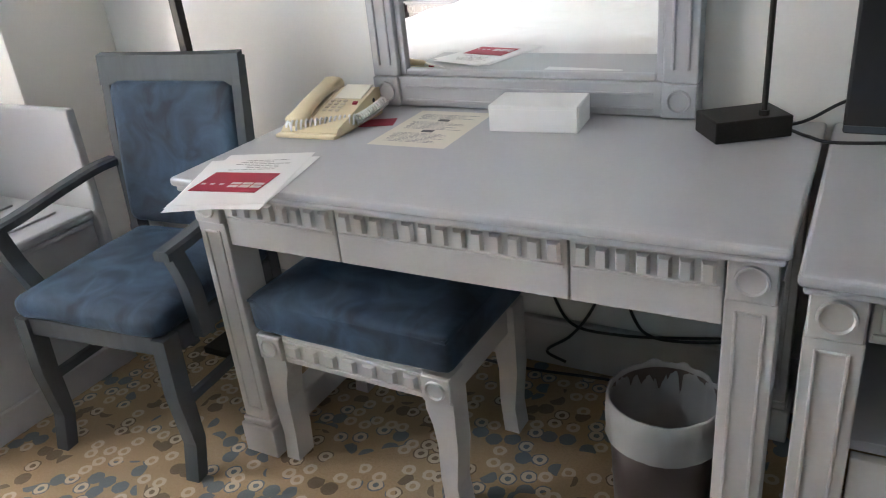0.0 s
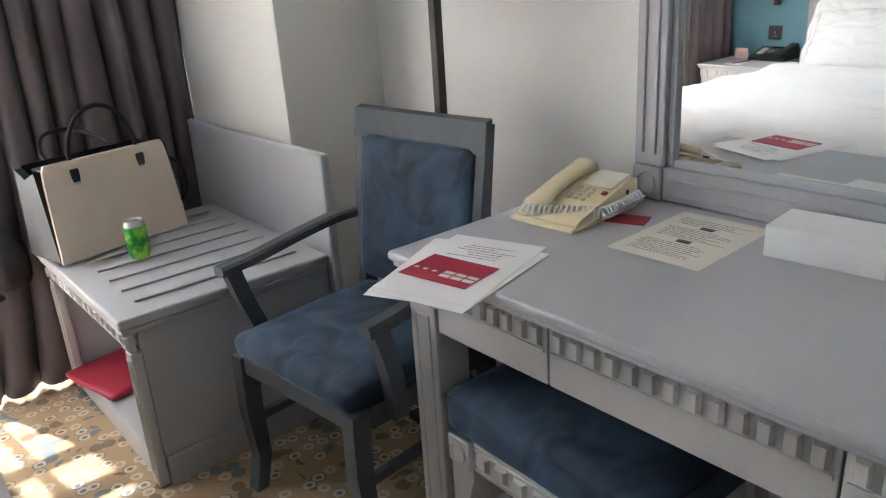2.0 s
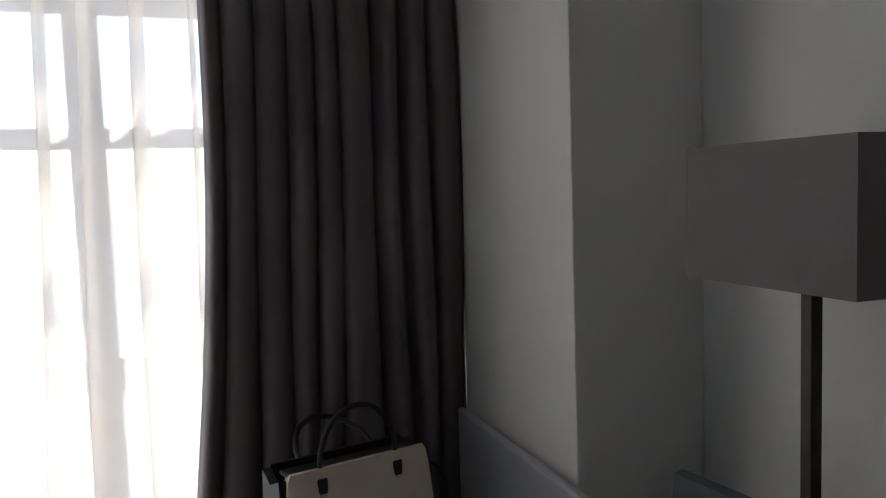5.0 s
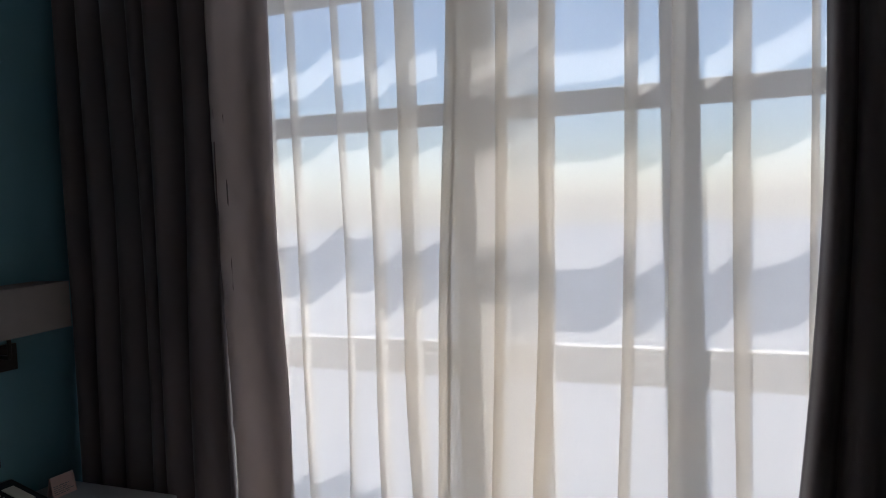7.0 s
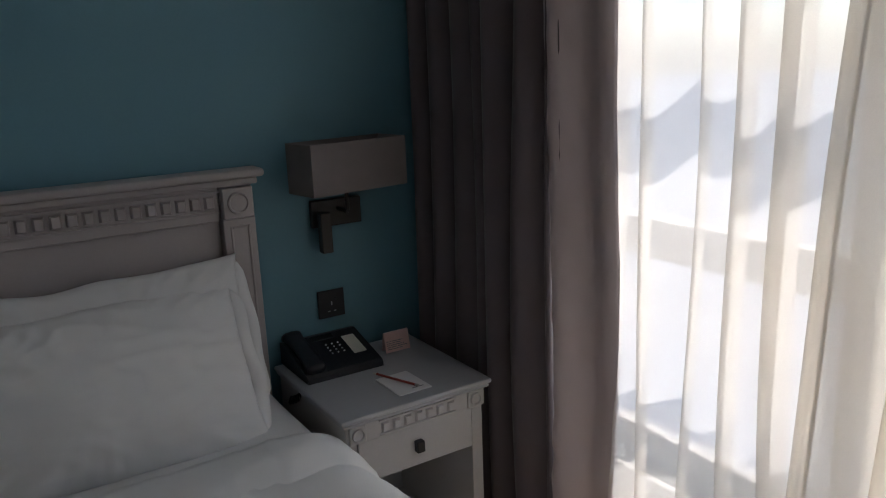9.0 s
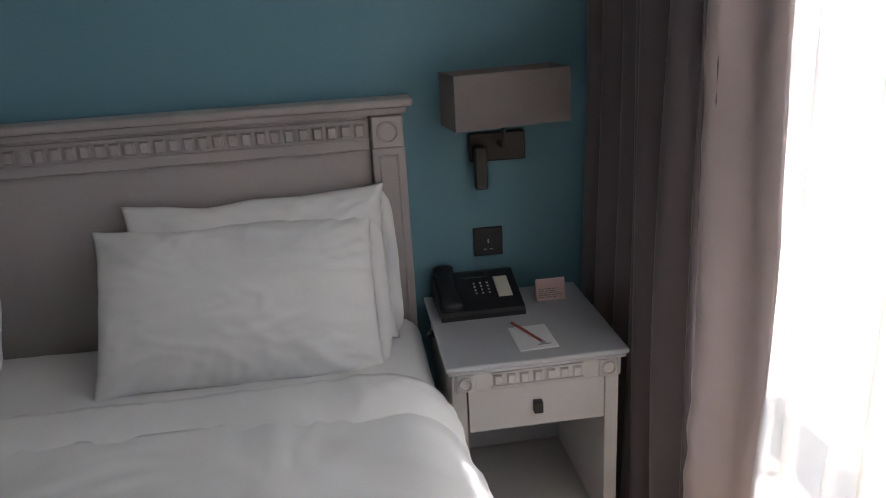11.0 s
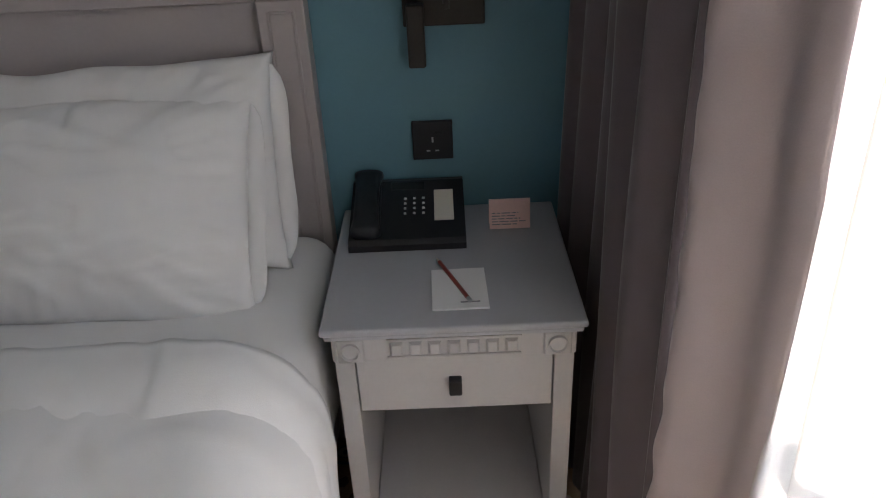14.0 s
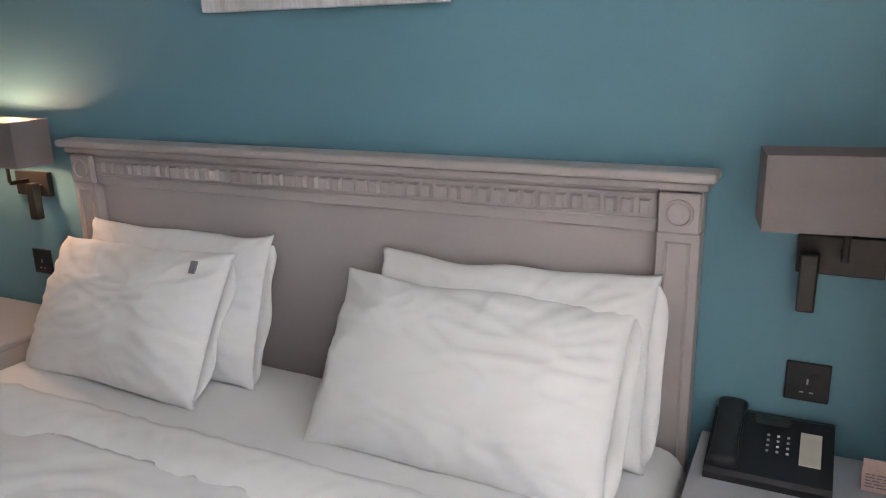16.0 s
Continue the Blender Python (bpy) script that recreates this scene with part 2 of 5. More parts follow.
def cyl(bm, c, r, h, axis="z", seg=24, r2=None):
    """A round bar of length h centred at c."""
    turn = {"z": Matrix(), "x": pose(0, 0, 0, 0, 90, 0), "y": pose(0, 0, 0, 90, 0, 0)}[axis]
    bmesh.ops.create_cone(bm, cap_ends=True, segments=seg, radius1=r, radius2=r if r2 is None else r2, depth=h, matrix=Matrix.Translation(c) @ turn)
    return bm


def prism(bm, pts, lo, hi, place):
    """An outline of (u, v) points drawn out from lo to hi; place(u, v, w) gives the point."""
    one = [bm.verts.new(place(u, v, lo)) for u, v in pts]
    two = [bm.verts.new(place(u, v, hi)) for u, v in pts]
    bm.faces.new(one)
    bm.faces.new(list(reversed(two)))
    n = len(pts)
    for i in range(n):
        bm.faces.new((one[i], two[i], two[(i + 1) % n], one[(i + 1) % n]))
    bmesh.ops.recalc_face_normals(bm, faces=bm.faces)
    return bm


def lathe(bm, prof, c, seg=32):
    rings = [[bm.verts.new((c[0] + r * math.cos(2 * math.pi * i / seg), c[1] + r * math.sin(2 * math.pi * i / seg), c[2] + z)) for i in range(seg)] for r, z in prof]
    for a, b in zip(rings, rings[1:]):
        for i in range(seg):
            bm.faces.new((a[i], a[(i + 1) % seg], b[(i + 1) % seg], b[i]))
    return bm


def tube(bm, pts, r, seg=8):
    """A round cord through the points."""
    pts = [Vector(p) for p in pts]
    rings = []
    up = Vector((0.31, 0.17, 0.93))
    for i, p in enumerate(pts):
        d = (pts[min(i + 1, len(pts) - 1)] - pts[max(i - 1, 0)]).normalized()
        u = d.cross(up).normalized()
        v = d.cross(u)
        rings.append([bm.verts.new(p + r * (math.cos(2 * math.pi * k / seg) * u + math.sin(2 * math.pi * k / seg) * v)) for k in range(seg)])
    for a, b in zip(rings, rings[1:]):
        for k in range(seg):
            bm.faces.new((a[k], a[(k + 1) % seg], b[(k + 1) % seg], b[k]))
    for ring in (rings[0], rings[-1]):
        bm.faces.new(ring)
    bmesh.ops.recalc_face_normals(bm, faces=bm.faces)
    return bm


def curve_pts(ctrl, n=24):
    """Points along a smooth line through the given points."""
    c = [Vector(p) for p in ctrl]
    c = [2 * c[0] - c[1]] + c + [2 * c[-1] - c[-2]]
    out = []
    for i in range(1, len(c) - 2):
        for k in range(n):
            t = k / n
            p0, p1, p2, p3 = c[i - 1], c[i], c[i + 1], c[i + 2]
            out.append(0.5 * (2 * p1 + (p2 - p0) * t + (2 * p0 - 5 * p1 + 4 * p2 - p3) * t * t + (3 * p1 - p0 - 3 * p2 + p3) * t ** 3))
    return out + [c[-2]]


def shell(a, b):
    """An open box with no top and no bottom."""
    bm = boxm(a, b)
    bmesh.ops.delete(bm, geom=[f for f in bm.faces if abs(f.normal.z) > 0.5], context="FACES_ONLY")
    return bm


def mesh_of(name, bm, mat, smooth=False):
    me = bpy.data.meshes.new(name)
    bm.to_mesh(me)
    bm.free()
    me.materials.append(mat)
    for p in me.polygons:
        p.use_smooth = smooth
    return me


def part(name, bm, mat, parent=None, label="", smooth=False):
    ob = new(name, mesh_of(name, bm, mat, smooth))
    ob.parent = parent
    if label:
        ob["label"] = label
    return ob


def share(name, me, parent, m):
    ob = new(name, me)
    ob.parent = parent
    ob.matrix_basis = m
    return ob


def thing(name, x, y, z, rz, label, category, group="", kind=""):
    ob = new(name)
    ob.matrix_basis = pose(x, y, z, 0, 0, rz)
    return tagged(ob, label, category, group, kind)


def setting(name, bm, mat, label, category, smooth=False):
    return tagged(part(name, bm, mat, None, "", smooth), label, category, "", "structure")


# ---------------- room ----------------
YD, YB, XW, XR, H = 1.39, -2.045, -2.2, 2.6, 2.7
setting("floor", boxm((XW - 0.3, YB - 0.2, -0.1), (XR + 0.2, YD + 0.2, 0)), CARPET, "tan hotel carpet with beige rings and slate blossoms", "floor")
setting("ceiling", boxm((XW - 0.3, YB - 0.2, H), (XR + 0.2, YD + 0.2, H + 0.1)), CEIL, "plain white painted ceiling", "ceiling")
setting("wall_north", boxm((XW - 0.3, YD, 0), (XR + 0.2, YD + 0.15, H)), WALL, "off-white painted wall behind the desk", "wall")
setting("wall_south", boxm((XW - 0.3, YB - 0.15, 0), (XR + 0.2, YB, H)), BLUE, "teal blue painted wall behind the headboard", "wall")
# east wall is unseen; it closes the room near by to bounce light back
setting("wall_east", boxm((XR, YB, 0), (XR + 0.15, YD, H)), WALL, "unseen off-white end wall, set close for bounced light", "wall")
setting("wall_pillar", boxm((XW, 1.01, 0), (-1.27, YD, H), 0.004), WALL, "off-white painted pillar beside the curtain", "wall")
WY0, WY1, WZ0, WZ1 = -1.62, 0.62, 0.36, 2.55
bm = bmesh.new()
box(bm, (XW - 0.2, YB, 0), (XW, WY0, H))
box(bm, (XW - 0.2, WY1, 0), (XW, YD, H))
box(bm, (XW - 0.2, WY0, 0), (XW, WY1, WZ0))
box(bm, (XW - 0.2, WY0, WZ1), (XW, WY1, H))
setting("wall_west", bm, WALL, "off-white painted window wall", "wall")
setting("ground", boxm((-260, -200, -6.1), (-6, 200, -6.0)), OUT, "grey sunlit flat roofs below the window", "ground")
bm = bmesh.new()
box(bm, (-1.27, YD - 0.016, 0), (XR, YD, 0.14), 0.004)
box(bm, (-1.27, YD - 0.022, 0.14), (XR, YD, 0.158), 0.004)
setting("baseboard_north", bm, GREYW, "pale grey moulded baseboard below the white wall", "baseboard")
setting("baseboard_pillar", boxm((-1.27, 1.01, 0), (-1.254, YD - 0.02, 0.15), 0.004), GREYW, "pale grey baseboard round the pillar", "baseboard")
setting("baseboard_south", boxm((XW, YB, 0), (XR, YB + 0.016, 0.14), 0.004), GREYW, "pale grey baseboard below the teal wall", "baseboard")


def window():
    w = thing("window_1", XW - 0.12, 0, 0, 0, "tall beige-framed window with many panes behind voile", "window", "", "structure")
    fx0, fx1 = -0.03, 0.03
    for a, b in (((fx0, WY0, WZ0), (fx1, WY0 + 0.06, WZ1)), ((fx0, WY1 - 0.06, WZ0), (fx1, WY1, WZ1)), ((fx0, WY0 + 0.06, WZ0), (fx1, WY1 - 0.06, WZ0 + 0.07)), ((fx0, WY0 + 0.06, WZ1 - 0.06), (fx1, WY1 - 0.06, WZ1))):
        part("window_frame", boxm(a, b, 0.006), FRAMEW, w)
    ys = [WY0 + 0.06] + MULL + [WY1 - 0.06]
    for y in MULL:
        part("mullion", boxm((fx0, y - 0.05, WZ0 + 0.07), (fx1, y + 0.05, WZ1 - 0.06), 0.006), FRAMEW, w)
    for i in range(len(ys) - 1):
        y0 = ys[i] + (0.05 if i else 0)
        y1 = ys[i + 1] - (0.05 if i < len(ys) - 2 else 0)
        for z0, z1 in BARS:
            part("transom", boxm((fx0 + 0.003, y0, z0), (fx1 - 0.003, y1, z1), 0.005), FRAMEW, w)
        edges = [WZ0 + 0.07] + [v for z in BARS for v in z] + [WZ1 - 0.06]
        for k in range(0, len(edges), 2):
            p = part("pane", boxm((-0.003, y0 + 0.002, edges[k] + 0.002), (0.003, y1 - 0.002, edges[k + 1] - 0.002)), GLASS, w)
            p.visible_shadow = False
    part("window_sill", boxm((0.03, WY0 - 0.03, WZ0 - 0.035), (0.14, WY1 + 0.03, WZ0), 0.006), FRAMEW, w)


MULL = [-0.72, -0.13]
BARS = [(0.94, 1.05), (1.72, 1.785), (2.14, 2.24)]
window()


# ---------------- curtains ----------------
def curtain_sheet(path, z0, z1, nz, sway, seed, flare=0.25, drift=(0.0, 0.0), even=0.0):
    """A hanging cloth along a plan line of (x, y) points; folds deepen and drift on the way down."""
    bm = bmesh.new()
    rows = []
    for step in range(nz + 1):
        t = step / nz
        z = z1 + (z0 - z1) * t
        row = []
        for i, (x, y) in enumerate(path):
            n1 = noise.noise((x * 3 + seed, y * 6, z * 0.7))
            lead = (1 - i / (len(path) - 1)) * (even * t + (1 - even) * t ** 2.4)
            n2 = noise.noise((x * 2 + seed + 9, y * 5, z * 0.9))
            row.append(bm.verts.new((x + drift[0] * lead + sway * n1 * (0.3 + flare * t * 4), y + drift[1] * lead + sway * n2 * (0.2 + t), z)))
        rows.append(row)
    for a, b in zip(rows, rows[1:]):
        for i in range(len(path) - 1):
            bm.faces.new((a[i], a[i + 1], b[i + 1], b[i]))
    return bm


def fold_path(x0, y0, y1, folds, amp, n, seed, sharp=1.0, lap=(0.02, 0.2)):
    """Plan line of a gathered cloth: folds of uneven width and depth."""
    rnd = random.Random(seed)
    widths = [rnd.uniform(0.55, 1.45) for _ in range(folds)]
    tot = sum(widths)
    pts = []
    y = 0.0
    for w in widths:
        a = amp * rnd.uniform(0.5, 1.15)
        back = rnd.uniform(*lap)
        for k in range(n):
            u = k / n
            s = math.sin(2 * math.pi * u - 0.9)
            s = math.copysign(abs(s) ** sharp, s)
            pts.append((x0 + a * s, y0 + (y1 - y0) * (y + w * (u - back * math.sin(2 * math.pi * u))) / tot))
        y += w
    return pts + [(x0, y1)]


def curtain(name, path, z0, z1, mat, sway, seed, label, solid=0.0, drift=(0.0, 0.0), even=0.0):
    c = thing(name, 0, 0, 0, 0, label, "curtain")
    body = part("cloth", curtain_sheet(path, z0, z1, 40, sway, seed, 0.25, drift, even), mat, c, "", True)
    if solid:
        s = body.modifiers.new("thickness", "SOLIDIFY")
        s.thickness = solid
    return c


sheer_a = curtain("voile_curtain", fold_path(-2.09, -1.47, -0.46, 7, 0.03, 30, 4, 1.0, (0.2, 0.42)), 0.03, 2.66, SHEER, 0.03, 3.0, "sheer ivory voile curtain drawn across the window")
SEAM = (0.0, -0.13)
lead_path = fold_path(-2.055, -0.655, 0.42, 8, 0.03, 30, 11, 1.0, (0.2, 0.42))
sheer_b = curtain("voile_curtain", lead_path, 0.03, 2.66, SHEER, 0.03, 7.0, "sheer ivory voile curtain overlapping another in mid-window", 0.0, SEAM, 1.0)
hx, hy = lead_path[0]
hem_pts = []
for i in range(41):
    t = i / 40
    z = 2.66 - 2.63 * t
    n1, n2 = noise.noise((hx * 3 + 7.0, hy * 6, z * 0.7)), noise.noise((hx * 2 + 16.0, hy * 5, z * 0.9))
    hem_pts.append((hx + 0.03 * n1 * (0.3 + t) + 0.004, hy - 0.13 * t + 0.03 * n2 * (0.2 + t), z))
part("hem", tube(bmesh.new(), hem_pts, 0.0045, 8), HEM, sheer_b, "stitched beige edge", True)
curtain("blackout_curtain", fold_path(-1.985, 0.215, 1.0, 9, 0.05, 20, 21, 0.8), 0.02, 2.66, DARKC, 0.03, 2.0, "dark aubergine blackout curtain gathered beside the pillar", 0.004, (0.12, -0.15))
left = curtain("blackout_curtain", fold_path(-1.95, -2.0, -1.42, 6, 0.045, 16, 33, 0.8), 0.02, 2.66, DARKC, 0.03, 5.0, "dark aubergine blackout curtain gathered beside the bed", 0.004)
edge = [(-1.95 - 0.13 * u + 0.012 * math.sin(9 * u), -1.42 + 0.13 * u) for u in [i / 26 for i in range(27)]]
strip = curtain_sheet(edge, 0.02, 2.66, 150, 0.03, 8.0)
for v in strip.verts:
    near = math.exp(-((v.co.y + 1.385) / 0.035) ** 2)
    v.co.x += (0.002 + 0.007 * near) * noise.noise((v.co.y * 34, v.co.z * 15, 2.0)) + 0.004 * noise.noise((v.co.y * 12, v.co.z * 6, 4.0))
e = part("turned_edge", strip, LITEDGE, left, "mauve turned edge painted paler as window-lit, with a stitched hem", True)
e.modifiers.new("thickness", "SOLIDIFY").thickness = 0.006
part("stitching", tube(bmesh.new(), [(-1.966 + 0.03 * noise.noise((-1.95 * 3 + 8.0, -1.396 * 6, z * 0.7)) * 0.6, -1.396, z) for z in [0.05 + 0.1 * i for i in range(27)]], 0.0022, 6), DARKC, left)
rod = thing("curtain_rail", 0, 0, 0, 0, "plain white ceiling-hung curtain rail above the window", "curtain rail")
for x in (-1.965, -2.075):
    part("rail", boxm((x - 0.015, -2.03, 2.66), (x + 0.015, 1.0, 2.7), 0.003), CEIL, rod)


# ---------------- carved trim ----------------
def block_mesh(w, h, d, mat):
    """A truncated pyramid, raised towards -y."""
    bm = bmesh.new()
    i = 0.22
    lo = [bm.verts.new((sx * w / 2, 0, sz * h / 2)) for sx, sz in ((-1, -1), (1, -1), (1, 1), (-1, 1))]
    hi = [bm.verts.new((sx * w / 2 * (1 - i * 1.6), -d, sz * h / 2 * (1 - i))) for sx, sz in ((-1, -1), (1, -1), (1, 1), (-1, 1))]
    bm.faces.new(hi)
    for k in range(4):
        bm.faces.new((lo[k], lo[(k + 1) % 4], hi[(k + 1) % 4], hi[k]))
    bmesh.ops.recalc_face_normals(bm, faces=bm.faces)
    return mesh_of("carved_block", bm, mat)


def frieze(parent, x0, x1, z, h, y, n, mat, d=0.009):
    """A recessed band with a row of raised blocks and a bead above and below, on a face that looks to -y."""
    bm = bmesh.new()
    box(bm, (x0, y - 0.004, z - h / 2), (x1, y + 0.004, z - h / 2 + h * 0.12), 0.001, 1)
    box(bm, (x0, y - 0.004, z + h / 2 - h * 0.12), (x1, y + 0.004, z + h / 2), 0.001, 1)
    f = part("frieze", bm, mat, parent)
    w = (x1 - x0) / n
    me = block_mesh(w * 0.68, h * 0.62, d, mat)
    for i in range(n):
        share("carved_block", me, f, pose(x0 + w * (i + 0.5), y, z))
    return f


def rosette(parent, x, z, s, y, mat):
    """A square block with a turned ring, on a face that looks to -y."""
    bm = boxm((x - s / 2, y - 0.01, z - s / 2), (x + s / 2, y + 0.01, z + s / 2), 0.003, 1)
    n = 28
    prof = [(0.36, 0.0), (0.345, 0.006), (0.30, 0.006), (0.27, -0.004), (0.22, -0.006), (0.0, -0.006)]
    rings = []
    for r, h in prof:
        rings.append([bm.verts.new((x + s * r * math.cos(2 * math.pi * i / n), y - 0.0105 - max(h, -0.0) - (0 if h >= 0 else 0.0008), z + s * r * math.sin(2 * math.pi * i / n))) for i in range(n)])
    for a, b in zip(rings, rings[1:]):
        for i in range(n):
            bm.faces.new((a[i], a[(i + 1) % n], b[(i + 1) % n], b[i]))
    return part("rosette", bm, mat, parent, "carved round rosette")


def fluted_leg(parent, x0, x1, y0, y1, z0, z1, mat, foot=0.11, name="leg"):
    """A square leg with a raised panel on its front and a plinth foot."""
    bm = boxm((x0, y0, z0 + foot), (x1, y1, z1), 0.003)
    i = (x1 - x0) * 0.2
    zz0, zz1 = z0 + foot + 0.03, z1 - 0.02
    for a, b in (((x0 + i, y0 - 0.004, zz0), (x0 + i + 0.006, y0 + 0.002, zz1)), ((x1 - i - 0.006, y0 - 0.004, zz0), (x1 - i, y0 + 0.002, zz1)), ((x0 + i + 0.006, y0 - 0.004, zz0), (x1 - i - 0.006, y0 + 0.002, zz0 + 0.006)), ((x0 + i + 0.006, y0 - 0.004, zz1 - 0.006), (x1 - i - 0.006, y0 + 0.002, zz1))):
        box(bm, a, b, 0.0015, 1)
    leg = part(name, bm, mat, parent)
    if foot:
        bm = boxm((x0 - 0.012, y0 - 0.012, z0), (x1 + 0.012, y1 + 0.012, z0 + foot - 0.02), 0.004)
        box(bm, (x0 - 0.006, y0 - 0.006, z0 + foot - 0.02), (x1 + 0.006, y1 + 0.006, z0 + foot), 0.006)
        part("plinth", bm, mat, leg)
    return leg


def moulded_top(parent, x0, y0, x1, y1, z, mat, name="tabletop", t=0.035):
    """A top with a rounded upper edge and a stepped moulding below it."""
    bm = boxm((x0, y0, z - t * 0.6), (x1, y1, z), 0.008, 3)
    box(bm, (x0 + 0.008, y0 + 0.008, z - t), (x1 - 0.008, y1 - 0.004, z - t * 0.6 - 0.0005), 0.005, 2)
    return part(name, bm, mat, parent)


# ---------------- desk, mirror and what lies on the desk ----------------
DT = 0.78


def desk():
    d = thing("writing_desk", 0, 0, 0, 0, "pale grey lacquered writing desk with carved frieze", "desk")
    moulded_top(d, -0.345, 0.70, 0.934, 1.36, DT, GREY)
    for x0 in (-0.325, 0.838):
        fluted_leg(d, x0, x0 + 0.082, 0.735, 0.825, 0, 0.665, GREYW)
        rosette(d, x0 + 0.041, 0.705, 0.078, 0.738, GREYW)
        fluted_leg(d, x0, x0 + 0.082, 1.26, 1.345, 0, 0.745, GREYW)
        part("side_rail", boxm((x0 + 0.02, 0.826, 0.63), (x0 + 0.075, 1.259, 0.744), 0.003), GREY, d)
    part("floor_rail", boxm((-0.31, 0.84, 0.02), (-0.25, 1.245, 0.10), 0.004), GREYW, d)
    part("back_apron", boxm((-0.229, 1.28, 0.56), (0.829, 1.30, 0.744), 0.003), GREY, d)
    for x0, x1, n in ((-0.24, 0.066, 7), (0.070, 0.571, 12), (0.575, 0.835, 6)):
        dr = part("drawer", boxm((x0, 0.742, 0.61), (x1, 0.78, 0.742), 0.002), GREYW, d)
        frieze(dr, x0 + 0.006, x1 - 0.006, 0.706, 0.064, 0.741, n + 1, GREYW)


desk()


def mirror():
    m = thing("wall_mirror", 0, 0, 0, 0, "large wall mirror in a pale grey carved frame", "mirror")
    x0, x1, z0, z1, y0, y1, w = -0.187, 0.669, 0.782, 2.02, 1.318, 1.386, 0.078
    for xs in (x0, x1 - w):
        bm = boxm((xs, y0 + 0.01, z0 + w), (xs + w, y1, z1 - w), 0.004)
        for xx in (xs + 0.018, xs + w - 0.026):
            part("stile_bead", boxm((xx, y0 + 0.005, z0 + w + 0.03), (xx + 0.008, y0 + 0.014, z1 - w - 0.03), 0.003), GREY, m)
        part("stile", bm, GREY, m)
    for zs in (z0, z1 - w):
        bm = boxm((x0 + w, y0 + 0.01, zs), (x1 - w, y1, zs + w), 0.004)
        for zz in (zs + 0.014, zs + w - 0.028):
            part("rail_bead", boxm((x0 + w + 0.02, y0 + 0.005, zz), (x1 - w - 0.02, y0 + 0.014, zz + 0.006), 0.002), GREY, m)
        part("rail", bm, GREY, m)
        for xs in (x0, x1 - w):
            rosette(m, xs + w / 2, zs + w / 2, w, y0 + 0.012, GREY)
            part("corner", boxm((xs, y0 + 0.024, zs), (xs + w, y1, zs + w)), GREY, m)
    for a, b in (((x0 + w, y0 + 0.024, z0 + w), (x0 + w + 0.018, y1, z1 - w)), ((x1 - w - 0.018, y0 + 0.024, z0 + w), (x1 - w, y1, z1 - w)), ((x0 + w + 0.018, y0 + 0.024, z0 + w), (x1 - w - 0.018, y1, z0 + w + 0.018))):
        part("bead", boxm(a, b, 0.005), GREY, m)
    part("mirror_glass", boxm((x0 + w + 0.016, 1.356, z0 + w + 0.016), (x1 - w - 0.016, 1.362, z1 - w)), MIRROR, m)


mirror()


def sheet_bm(w, h, t=0.0012, curl=0.0, n=10, seed=0.0):
    """A leaf of paper lying in the plane, its corners slightly lifted."""
    bm = bmesh.new()
    g = [[bm.verts.new((w * (i / n - 0.5), h * (j / n - 0.5), t + curl * (abs(i / n - 0.5) * 2) ** 3 * (abs(j / n - 0.5) * 2) ** 2 + (0.0015 if curl else 0) * (0.5 + noise.noise((i * 0.4 + seed, j * 0.4, 1))))) for j in range(n + 1)] for i in range(n + 1)]
    for i in range(n):
        for j in range(n):
            bm.faces.new((g[i][j], g[i + 1][j], g[i + 1][j + 1], g[i][j + 1]))
    return bm


def text_bars(parent, w, rows, mat, z, seed, indent=0.0):
    """Lines of print too small to read, as thin bars."""
    rnd = random.Random(seed)
    lines = []
    for y in rows:
        bm = bmesh.new()
        x = -w / 2 + rnd.uniform(0, indent)
        end = w / 2 - rnd.uniform(0, w * 0.35)
        while x < end:
            l = rnd.uniform(0.006, 0.02)
            box(bm, (x, y, z), (min(x + l, end), y + 0.0022, z + 0.0003))
            x += l + 0.003
        lines.append(part("printed_line", bm, mat, parent))
    return lines


